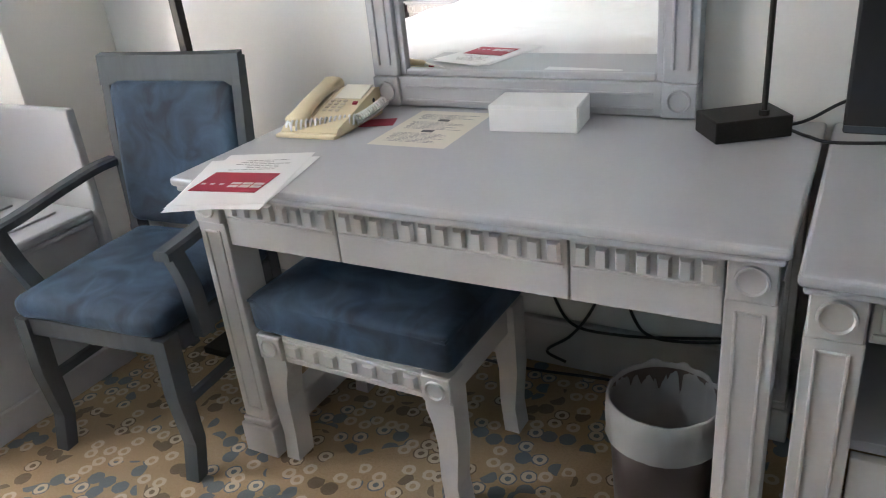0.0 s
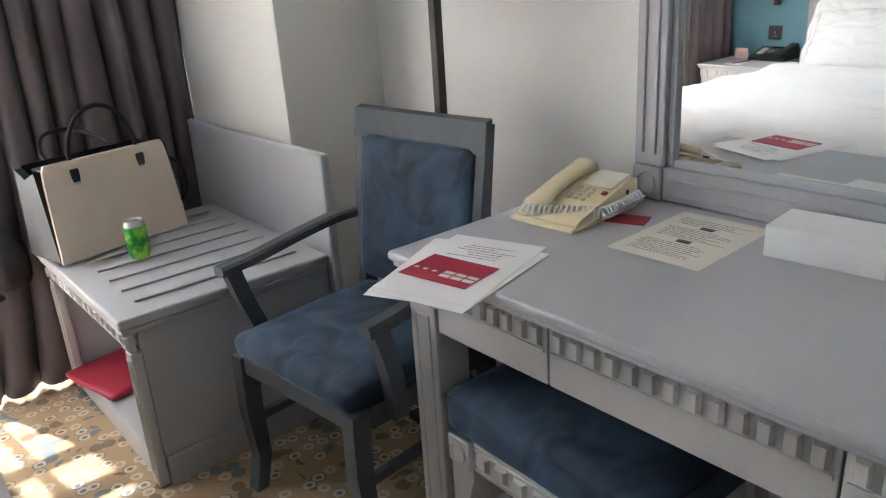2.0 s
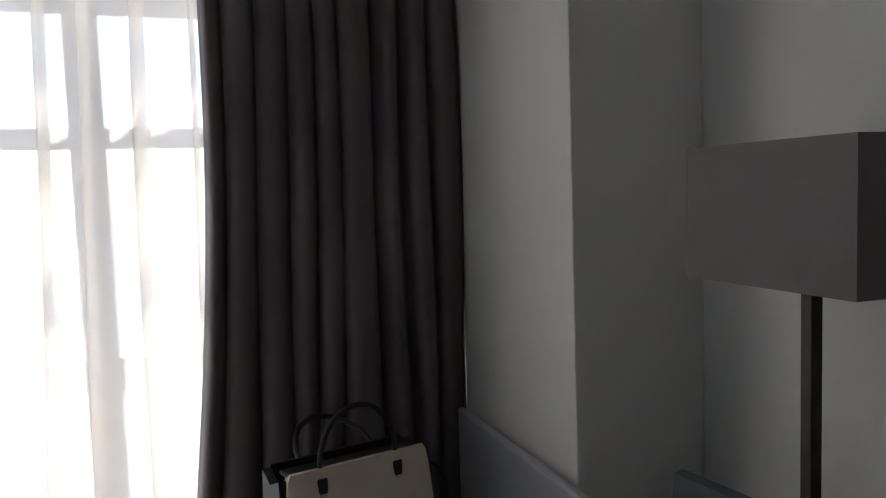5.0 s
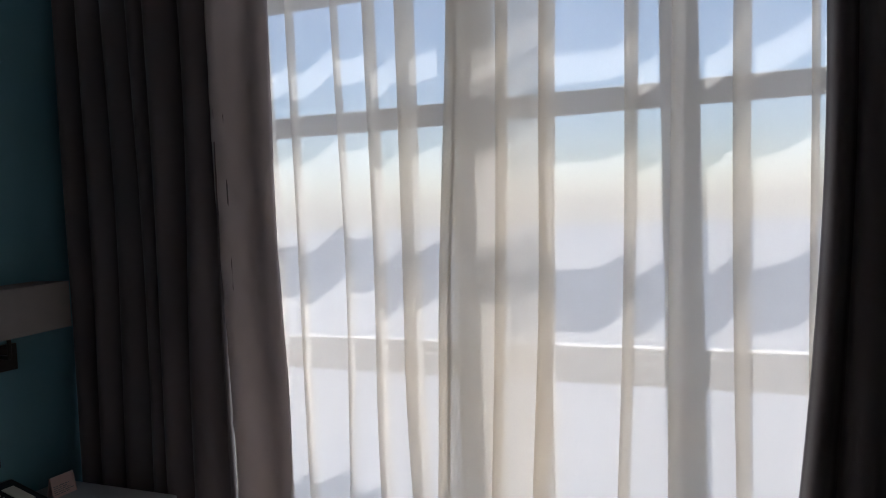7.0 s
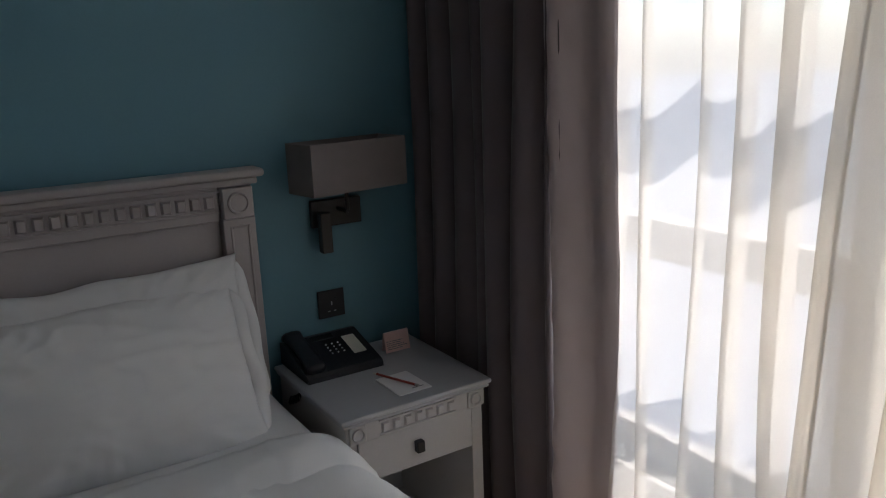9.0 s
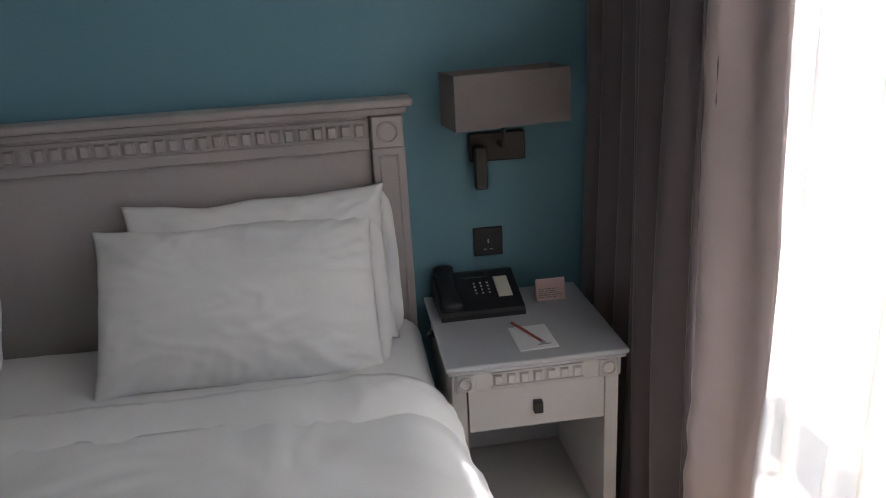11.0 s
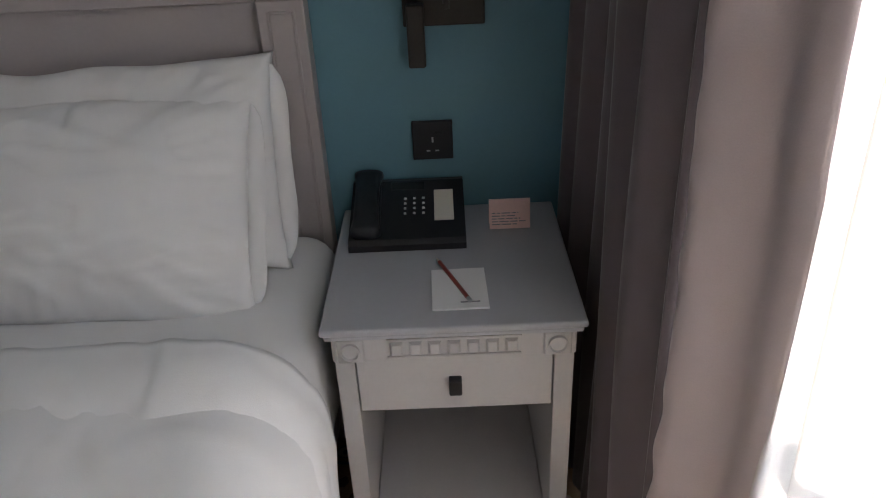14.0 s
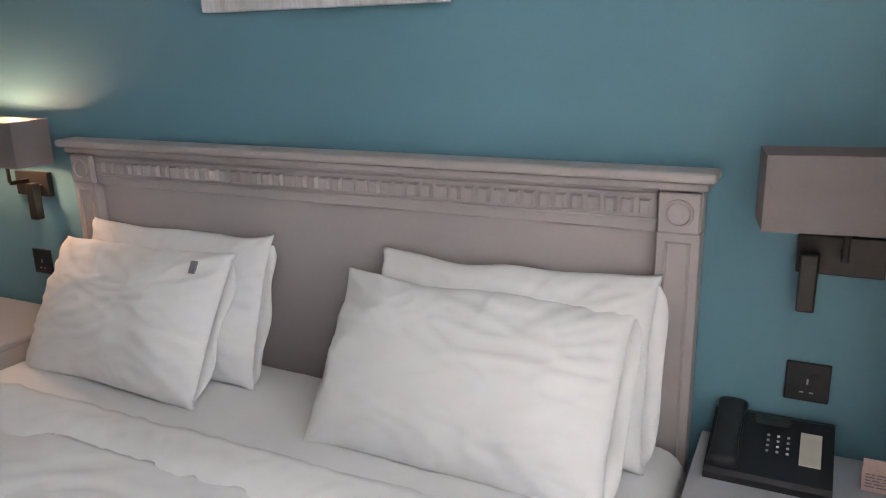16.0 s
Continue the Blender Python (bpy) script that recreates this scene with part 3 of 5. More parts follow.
def papers():
    p = thing("letter_stack", -0.15, 0.738, DT, 18, "loose white letters overhanging the desk corner", "paper")
    for k, (dx, dy, r) in enumerate(((-0.016, -0.014, 7.0), (0.01, -0.016, -4.0), (0.0, 0.004, 0.0))):
        s = part("sheet", sheet_bm(0.21, 0.31, 0.001 + 0.0014 * k, 0.0, 10, k * 3.0), PAPER, p)
        s.matrix_basis = pose(dx, dy, 0, 0, 0, r)
        s.modifiers.new("thickness", "SOLIDIFY").thickness = 0.0005
    text_bars(p, 0.15, [0.05 + 0.012 * i for i in range(6)], INK, 0.0042, 3, 0.05)
    f = thing("leaflet", -0.153, 0.707, DT + 0.0046, 11, "crimson leaflet with white print on the letters", "leaflet")
    part("leaf", boxm((-0.078, -0.055, 0), (0.08, 0.055, 0.0012)), RED, f)
    bm = bmesh.new()
    for i in range(3):
        box(bm, (-0.07 + 0.022 * i, -0.02, 0.0013), (-0.06 + 0.022 * i, -0.012, 0.0018))
        box(bm, (0.0 + 0.027 * i, -0.032, 0.0013), (0.023 + 0.027 * i, -0.02, 0.0018))
        box(bm, (0.0 + 0.027 * i, -0.015, 0.0013), (0.023 + 0.027 * i, -0.004, 0.0018))
    part("print", bm, KEYW, f)
    c = thing("information_sheet", 0.083, 1.152, DT, 1.5, "cream printed information sheet lying on the desk", "paper")
    s = part("sheet", sheet_bm(0.203, 0.285, 0.0015, 0.0), PAPERC, c)
    text_bars(c, 0.16, [-0.11 + 0.009 * i for i in range(25) if i not in (8, 9, 10, 18, 19)], INK, 0.002, 9, 0.01)
    for y in (-0.035, 0.055):
        part("emblem", boxm((-0.014, y, 0.002), (0.016, y + 0.016, 0.0026)), BAGB, c)
    r = thing("red_card", -0.092, 1.17, DT, 20, "small crimson card half under the telephone", "card")
    part("leaf", boxm((-0.05, -0.03, 0), (0.05, 0.03, 0.0015)), RED, r)
    b = thing("white_box", 0.332, 1.228, DT, 5, "low white cardboard box lying before the mirror", "box")
    part("carton", boxm((-0.105, -0.06, 0), (0.105, 0.06, 0.062), 0.002, 1), PAPER, b)
    part("lid_seam", boxm((-0.1053, -0.0603, 0.052), (0.1053, 0.0603, 0.0528)), CEIL, b)
    part("side_flap", boxm((0.105, -0.05, 0.004), (0.1065, 0.052, 0.058)), PAPER, b)


papers()


def coil(a, b, sag, turns, r, wire, n=14):
    a, b = Vector(a), Vector(b)
    pts = []
    for i in range(turns * n + 1):
        t = i / (turns * n)
        p = a.lerp(b, t) + Vector((0, 0, -sag * 4 * t * (1 - t)))
        an = 2 * math.pi * i / n
        d = (b - a).normalized()
        u = d.cross(Vector((0, 0, 1))).normalized()
        pts.append(p + r * (math.cos(an) * u + math.sin(an) * Vector((0, 0, 1))))
    return tube(bmesh.new(), pts, wire, 6)


def handset(length, mat, parent, m, label=""):
    """A curved handset with two round ends."""
    bm = bmesh.new()
    n = 22
    rings = []
    for i in range(n + 1):
        t = i / n * 2 - 1
        w = 0.021 + 0.007 * abs(t) ** 3
        h = 0.014 + 0.012 * abs(t) ** 4
        if abs(t) > 0.92:
            k = 1 - (abs(t) - 0.92) / 0.08 * 0.45
            w, h = w * k, h * k
        z = 0.014 * (1 - t * t)
        rings.append([bm.verts.new((w * math.copysign(abs(math.cos(a)) ** 0.7, math.cos(a)), t * length / 2, z + h * math.copysign(abs(math.sin(a)) ** 0.7, math.sin(a)))) for a in [2 * math.pi * k / 16 for k in range(16)]])
    for a, b in zip(rings, rings[1:]):
        for k in range(16):
            bm.faces.new((a[k], a[(k + 1) % 16], b[(k + 1) % 16], b[k]))
    for r in (rings[0], rings[-1]):
        bm.faces.new(r)
    bmesh.ops.recalc_face_normals(bm, faces=bm.faces)
    h = part("handset", bm, mat, parent, label, True)
    h.matrix_basis = m
    return h


def telephone(name, x, y, z, rz, w, d, body, keys, cordmat, label, pitch):
    t = thing(name, x, y, z, rz, label, "telephone")
    prof = [(-d / 2, 0.0), (d / 2, 0.0), (d / 2, 0.03 + pitch), (d / 2 - 0.02, 0.034 + pitch), (-d / 2 + 0.01, 0.022), (-d / 2, 0.014)]
    part("body", prism(bmesh.new(), prof, -w / 2, w / 2, lambda u, v, q: (q, u, v)), body, t)
    slope = math.degrees(math.atan2(0.012 + pitch, d - 0.03))
    top = pose(0, -d / 2 + 0.01, 0.022, slope)
    handset(d * 0.98, body, t, top @ pose(-w / 2 + 0.034, d / 2, 0.005) @ Matrix.Diagonal((1.2, 1, 0.8, 1)))
    cradle = boxm((-w / 2 + 0.008, 0.01, -0.004), (-w / 2 + 0.062, d - 0.02, 0.005), 0.003, 2, top)
    part("cradle", cradle, body, t)
    me = mesh_of("key", boxm((-0.006, -0.0045, 0), (0.006, 0.0045, 0.004), 0.0015, 1), keys)
    for i in range(3):
        for j in range(4):
            share("key", me, t, top @ pose(-0.005 + 0.019 * i, d * 0.36 + 0.0155 * j, 0))
    return t, top


tel, top = telephone("ivory_telephone", -0.203, 1.14, DT, 3, 0.165, 0.225, CREAM, CREAMD, CREAM, "old ivory desk telephone with a coiled white cord", 0.04)
plate = boxm((-0.092, -0.128, 0), (0.084, 0.112, 0.01), 0.004)
part("base_plate", plate, CREAM, tel)
part("label_panel", boxm((-0.008, 0.14, 0.0), (0.072, 0.212, 0.003), 0.001, 1, top), PAPERC, tel)
part("message_light", boxm((0.06, 0.112, 0.0), (0.073, 0.124, 0.005), 0.001, 1, top), RED, tel)
part("socket_hole", cyl(bmesh.new(), (0.0826, 0.075, 0.045), 0.006, 0.001, "x", 16), BLACK, tel)
part("coiled_cord", coil((-0.06, -0.116, 0.027), (0.097, -0.03, 0.026), 0.0, 15, 0.0115, 0.003), LINEN, tel, "coiled white cord", True)
part("cord_end", coil((0.097, -0.03, 0.026), (0.106, 0.09, 0.04), 0.003, 12, 0.0115, 0.003), LINEN, tel, "", True)


def desk_lamp():
    l = thing("desk_lamp", 0.775, 1.243, DT, 33, "dark bronze table lamp with a slim stem", "lamp")
    part("base", boxm((-0.075, -0.055, 0), (0.085, 0.055, 0.045), 0.003), BRONZE, l)
    part("stem", cyl(bmesh.new(), (0.034, -0.03, 0.27), 0.006, 0.46, "z", 12), BRONZE, l)
    part("collar", cyl(bmesh.new(), (0.034, -0.03, 0.05), 0.011, 0.012, "z", 16), BRONZE, l)
    part("shade", boxm((-0.13, -0.05, 0.5), (0.17, 0.08, 0.68), 0.004), SHADE, l)
    part("power_cord", tube(bmesh.new(), curve_pts([(0.085, -0.02, 0.012), (0.12, -0.05, 0.03), (0.18, -0.09, 0.075), (0.28, -0.13, 0.1)]), 0.0035), BLACK, l)


desk_lamp()


def dresser():
    d = thing("tv_cabinet", 0, 0, 0, 0, "pale grey lacquered cabinet standing beside the desk", "cabinet")
    x0, x1, y0, y1 = 0.947, 2.05, 0.625, 1.36
    moulded_top(d, x0, y0, x1, y1, DT, GREY)
    for xs in (x0 + 0.014, x1 - 0.1):
        fluted_leg(d, xs, xs + 0.082, y0 + 0.035, y0 + 0.12, 0, 0.665, GREYW)
        rosette(d, xs + 0.041, 0.705, 0.078, y0 + 0.038, GREYW)
    part("side_panel", boxm((x0 + 0.02, y0 + 0.121, 0), (x0 + 0.04, y1, 0.744), 0.002), GREY, d)
    part("side_panel", boxm((x1 - 0.04, y0 + 0.121, 0), (x1 - 0.02, y1, 0.744), 0.002), GREY, d)
    part("back_panel", boxm((x0 + 0.041, y1 - 0.02, 0), (x1 - 0.041, y1, 0.744)), GREY, d)
    a = part("apron", boxm((x0 + 0.098, y0 + 0.042, 0.665), (x1 - 0.116, y0 + 0.07, 0.744), 0.002), GREYW, d)
    frieze(a, x0 + 0.102, x1 - 0.12, 0.706, 0.064, y0 + 0.041, 18, GREYW)
    part("shelf", boxm((x0 + 0.041, y0 + 0.06, 0.46), (x1 - 0.041, y1 - 0.021, 0.48), 0.002), GREY, d)
    part("cabinet_door", boxm((x0 + 0.1, y0 + 0.045, 0.05), (x0 + 0.53, y0 + 0.065, 0.455), 0.002), GREYW, d)
    part("cabinet_door", boxm((x0 + 0.533, y0 + 0.045, 0.05), (x1 - 0.118, y0 + 0.065, 0.455), 0.002), GREYW, d)
    t = thing("television", 1.468, 1.15, DT, 0, "black flat television on a low stand", "television")
    part("panel", boxm((-0.5, -0.02, 0.045), (0.5, 0.025, 0.64), 0.006), BLACK, t)
    part("screen", boxm((-0.485, -0.0225, 0.07), (0.485, -0.0195, 0.625)), BLACK, t)
    part("trim_strip", boxm((-0.498, -0.0235, 0.05), (0.498, -0.0195, 0.062)), paint("tv_trim", (0.05, 0.065, 0.085), 0.3), t)
    part("stand", boxm((-0.2, -0.1, 0), (0.2, 0.1, 0.014), 0.004), BLACK, t)
    part("neck", boxm((-0.05, 0.0, 0.012), (0.05, 0.02, 0.06)), BLACK, t)
    part("power_cord", tube(bmesh.new(), curve_pts([(-0.3, 0.05, 0.02), (-0.5, 0.03, 0.012), (-0.56, 0.06, 0.012), (-0.6, 0.12, 0.006)]), 0.0035), BLACK, t)


dresser()


# ---------------- seats ----------------
def cushion(x0, y0, z0, x1, y1, z1, puff, n=18, r=0.03, seed=0.0):
    """A soft block: rounded corners, domed top, uneven surface."""
    bm = bmesh.new()
    bmesh.ops.create_cube(bm, size=2)
    bmesh.ops.subdivide_edges(bm, edges=bm.edges[:], cuts=n, use_grid_fill=True)
    cx, cy, cz = (x0 + x1) / 2, (y0 + y1) / 2, (z0 + z1) / 2
    hx, hy, hz = (x1 - x0) / 2, (y1 - y0) / 2, (z1 - z0) / 2
    for v in bm.verts:
        p = Vector((v.co.x * hx, v.co.y * hy, v.co.z * hz))
        inner = Vector((max(-hx + r, min(hx - r, p.x)), max(-hy + r, min(hy - r, p.y)), max(-hz + r, min(hz - r, p.z))))
        d = p - inner
        if d.length > 1e-6:
            p = inner + d.normalized() * r
        dome = (1 - (p.x / hx) ** 2) * (1 - (p.y / hy) ** 2)
        if p.z > 0:
            p.z += puff * dome
        nz = noise.noise((p.x * 7 + seed, p.y * 7, p.z * 7))
        p += Vector((0.003 * nz, 0.003 * nz, 0.004 * nz))
        v.co = Vector((cx, cy, cz)) + p
    return bm


def outline_leg(pts_a, pts_b, x0, x1):
    """A sawn leg: an outline of (y, z) points, front then back, drawn out along x."""
    return prism(bmesh.new(), pts_a + pts_b[::-1], x0, x1, lambda u, v, w: (w, u, v))


def stool():
    s = thing("stool", 0.047, 0.722, 0, -1, "blue velvet cushioned stool with carved grey frame", "stool")
    s.matrix_basis = s.matrix_basis @ Matrix.Diagonal((1, 1, 0.955, 1))
    w, d = 0.54, 0.40
    part("cushion", cushion(-w / 2, 0, 0.405, w / 2, d, 0.512, 0.012, 16, 0.022, 4), VELVET, s, "", True)
    rim = [(-w / 2 + 0.004, 0.004), (w / 2 - 0.004, 0.004), (w / 2 - 0.004, d - 0.004), (-w / 2 + 0.004, d - 0.004), (-w / 2 + 0.004, 0.004)]
    part("piping", tube(bmesh.new(), [Vector(a + (0.495,)).lerp(Vector(b + (0.495,)), k / 8) for a, b in zip(rim, rim[1:]) for k in range(8)] + [Vector(rim[-1] + (0.495,))], 0.004, 8), VELVET, s)
    fr = part("frame_rail", boxm((-w / 2 + 0.075, 0.015, 0.325), (w / 2 - 0.075, 0.04, 0.404), 0.003), GREYW, s)
    frieze(fr, -w / 2 + 0.08, w / 2 - 0.08, 0.365, 0.056, 0.014, 7, GREYW)
    part("frame_rail", boxm((-w / 2 + 0.075, d - 0.04, 0.325), (w / 2 - 0.075, d - 0.015, 0.404), 0.003), GREYW, s)
    for sx in (-1, 1):
        xa = sx * (w / 2 - 0.03)
        part("side_rail", boxm((xa - 0.012, 0.08, 0.325), (xa + 0.012, d - 0.08, 0.404), 0.003), GREYW, s)
        rosette(s, sx * (w / 2 - 0.04), 0.365, 0.07, 0.012, GREYW)
        for yb, sg in ((0.012, 1), (d - 0.012, -1)):
            x_out, x_in = sx * (w / 2 - 0.005), sx * (w / 2 - 0.075)
            bm = bmesh.new()
            pts = [(x_out, 0.4), (x_out, 0.2), (x_out - sx * 0.012, 0.08), (x_out - sx * 0.004, 0.0), (x_out - sx * 0.045, 0.0), (x_out - sx * 0.052, 0.1), (x_out - sx * 0.05, 0.2), (x_out - sx * 0.058, 0.26), (x_in, 0.3), (x_in, 0.4)]
            prism(bm, pts, yb, yb + sg * 0.06, lambda u, v, q: (u, q, v))
            part("leg", bm, GREYW, s)


stool()


def armchair():
    c = thing("armchair", -0.615, 0.59, 0, 6, "charcoal wooden armchair with blue velvet seat and back", "chair")
    hw = 0.24
    part("seat", cushion(-hw, -0.03, 0.405, hw, 0.45, 0.475, 0.02, 16, 0.03, 9), VELVET, c, "", True)
    for sx in (-1, 1):
        x = sx * (hw - 0.015)
        part("seat_rail", boxm((x - 0.015, 0.03, 0.35), (x + 0.015, 0.43, 0.408), 0.004), CHAIRW, c)
        fl = prism(bmesh.new(), [(-0.03, 0.41), (-0.035, 0.25), (-0.02, 0.1), (-0.045, 0.0), (-0.008, 0.0), (0.018, 0.1), (0.015, 0.25), (0.022, 0.41)], x - 0.02, x + 0.02, lambda u, v, q: (q, u, v))
        part("front_leg", fl, CHAIRW, c)
        bl = prism(bmesh.new(), [(0.415, 0.48), (0.42, 0.2), (0.50, 0.0), (0.535, 0.0), (0.46, 0.22), (0.455, 0.48)], x - 0.018, x + 0.018, lambda u, v, q: (q, u, v))
        part("back_leg", bl, CHAIRW, c)
        part("stretcher", boxm((x - 0.01, 0.0, 0.2), (x + 0.01, 0.43, 0.225), 0.003), CHAIRW, c)
        st = prism(bmesh.new(), [(0.415, 0.48), (0.43, 0.75), (0.465, 0.965), (0.495, 0.965), (0.468, 0.75), (0.455, 0.48)], sx * 0.224 - 0.014, sx * 0.224 + 0.014, lambda u, v, q: (q, u, v))
        part("back_post", st, CHAIRW, c)
        ax = sx * 0.285
        arm = curve_pts([(ax, -0.005, 0.625), (ax, 0.1, 0.633), (ax - sx * 0.002, 0.25, 0.655), (ax - sx * 0.02, 0.36, 0.675), (sx * 0.25, 0.43, 0.68)], 8)
        bm = bmesh.new()
        rings = [[bm.verts.new((p.x + dx, p.y, p.z + dz)) for dx, dz in ((-0.022, -0.012), (0.022, -0.012), (0.022, 0.006), (0.015, 0.013), (-0.015, 0.013), (-0.022, 0.006))] for p in arm]
        for a, b in zip(rings, rings[1:]):
            for k in range(6):
                bm.faces.new((a[k], a[(k + 1) % 6], b[(k + 1) % 6], b[k]))
        bm.faces.new(rings[0])
        bm.faces.new(rings[-1])
        bmesh.ops.recalc_face_normals(bm, faces=bm.faces)
        part("armrest", bm, CHAIRW, c)
        sp = curve_pts([(ax, 0.03, 0.62), (ax, 0.055, 0.53), (sx * 0.268, 0.08, 0.44), (sx * 0.262, 0.09, 0.37)], 6)
        bm = bmesh.new()
        rings = [[bm.verts.new((p.x + dx, p.y + dy, p.z)) for dx, dy in ((-0.015, -0.022), (0.015, -0.022), (0.015, 0.022), (-0.015, 0.022))] for p in sp]
        for a, b in zip(rings, rings[1:]):
            for k in range(4):
                bm.faces.new((a[k], a[(k + 1) % 4], b[(k + 1) % 4], b[k]))
        bm.faces.new(rings[0])
        bm.faces.new(rings[-1])
        bmesh.ops.recalc_face_normals(bm, faces=bm.faces)
        part("arm_support", bm, CHAIRW, c)
    part("front_rail", boxm((-hw + 0.02, -0.02, 0.36), (hw - 0.02, 0.01, 0.41), 0.004), CHAIRW, c)
    part("back_rail", boxm((-hw + 0.03, 0.42, 0.36), (hw - 0.03, 0.45, 0.41), 0.004), CHAIRW, c)
    bm = bmesh.new()
    n = 12
    rows = []
    for i in range(n + 1):
        u = i / n * 2 - 1
        x, dy, dz = u * 0.24, 0.018 * (1 - u * u), -0.006 * (1 - u * u)
        rows.append([bm.verts.new((x, 0.45 + dy + yy, zz + dz)) for yy, zz in ((0.0, 0.895), (0.012, 0.975), (0.034, 0.98), (0.028, 0.895))])
    for a, b in zip(rows, rows[1:]):
        for k in range(4):
            bm.faces.new((a[k], a[(k + 1) % 4], b[(k + 1) % 4], b[k]))
    bm.faces.new(rows[0])
    bm.faces.new(rows[-1])
    bmesh.ops.recalc_face_normals(bm, faces=bm.faces)
    part("crest_rail", bm, CHAIRW, c)
    b = part("backrest", cushion(-0.211, -0.03, -0.2, 0.211, 0.03, 0.205, 0.0, 14, 0.028, 14), VELVET, c, "", True)
    b.matrix_basis = pose(0, 0.44, 0.70, -8)
    part("back_panel", boxm((-0.211, 0.028, -0.2), (0.211, 0.038, 0.205), 0.003, 1, pose(0, 0.44, 0.70, -8)), CHAIRW, c)


armchair()


def floor_lamp():
    l = thing("floor_lamp", -0.675, 1.145, 0, 0, "dark bronze floor lamp with rectangular taupe shade", "lamp")
    part("base", boxm((-0.13, -0.1, 0), (0.13, 0.1, 0.025), 0.004), BRONZE, l)
    part("pole", boxm((-0.0125, -0.0125, 0.024), (0.0125, 0.0125, 1.42), 0.002), BRONZE, l)
    x, y, z0, z1, t = 0.193, 0.112, SHZ[0], SHZ[1], 0.004
    part("shade", shell((-x, -y, z0), (x, y, z1)), SHADE, l).modifiers.new("thickness", "SOLIDIFY").thickness = t
    part("shade_frame", boxm((-x + t, -0.006, z0 + 0.02), (x - t, 0.006, z0 + 0.026)), BRONZE, l)


SHZ = (1.375, 1.62)
floor_lamp()


def basket():
    b = thing("waste_bin", 0.715, 0.895, 0, 0, "brown waste bin with a clear plastic liner", "bin")
    part("bucket", lathe(bmesh.new(), [(0.0, 0.004), (0.092, 0.0), (0.098, 0.01), (0.113, 0.325), (0.109, 0.325), (0.095, 0.014), (0.0, 0.014)], (0, 0, 0)), BIN, b, "", True)
    bm = lathe(bmesh.new(), [(0.04, 0.03), (0.085, 0.05), (0.1, 0.2), (0.107, 0.31), (0.112, 0.338), (0.117, 0.335), (0.12, 0.3), (0.117, 0.26), (0.119, 0.245)], (0, 0, 0), 72)
    for v in bm.verts:
        a = math.atan2(v.co.y, v.co.x)
        k = noise.noise((math.cos(a) * 5, math.sin(a) * 5, v.co.z * 12)) + 0.5 * noise.noise((math.cos(a) * 14, math.sin(a) * 14, v.co.z * 20))
        f = 1 + 0.05 * k * (1 if v.co.z > 0.22 else 0.6)
        v.co.x, v.co.y = v.co.x * f, v.co.y * f
        if v.co.z > 0.22:
            v.co.z += 0.008 * k
    part("liner", bm, FILM, b, "crumpled translucent plastic liner", True)


basket()
cable = thing("cable_tangle", 0, 0, 0, 0, "black power cables hanging below the desk", "cable")
for ctrl in ([(0.26, 1.30, 0.42), (0.30, 1.34, 0.27), (0.36, 1.345, 0.17), (0.5, 1.35, 0.16), (0.66, 1.35, 0.185), (0.84, 1.35, 0.22)], [(0.47, 1.33, 0.36), (0.41, 1.34, 0.22), (0.35, 1.345, 0.13), (0.28, 1.34, 0.07), (0.34, 1.33, 0.05)], [(0.5, 1.33, 0.36), (0.53, 1.34, 0.23), (0.58, 1.345, 0.175), (0.7, 1.35, 0.18), (0.84, 1.35, 0.215)], [(-0.1, 1.33, 0.006), (0.2, 1.32, 0.006), (0.5, 1.35, 0.006), (0.85, 1.34, 0.006)]):
    part("cable", tube(bmesh.new(), curve_pts(ctrl, 12), 0.0045), BLACK, cable, "", True)


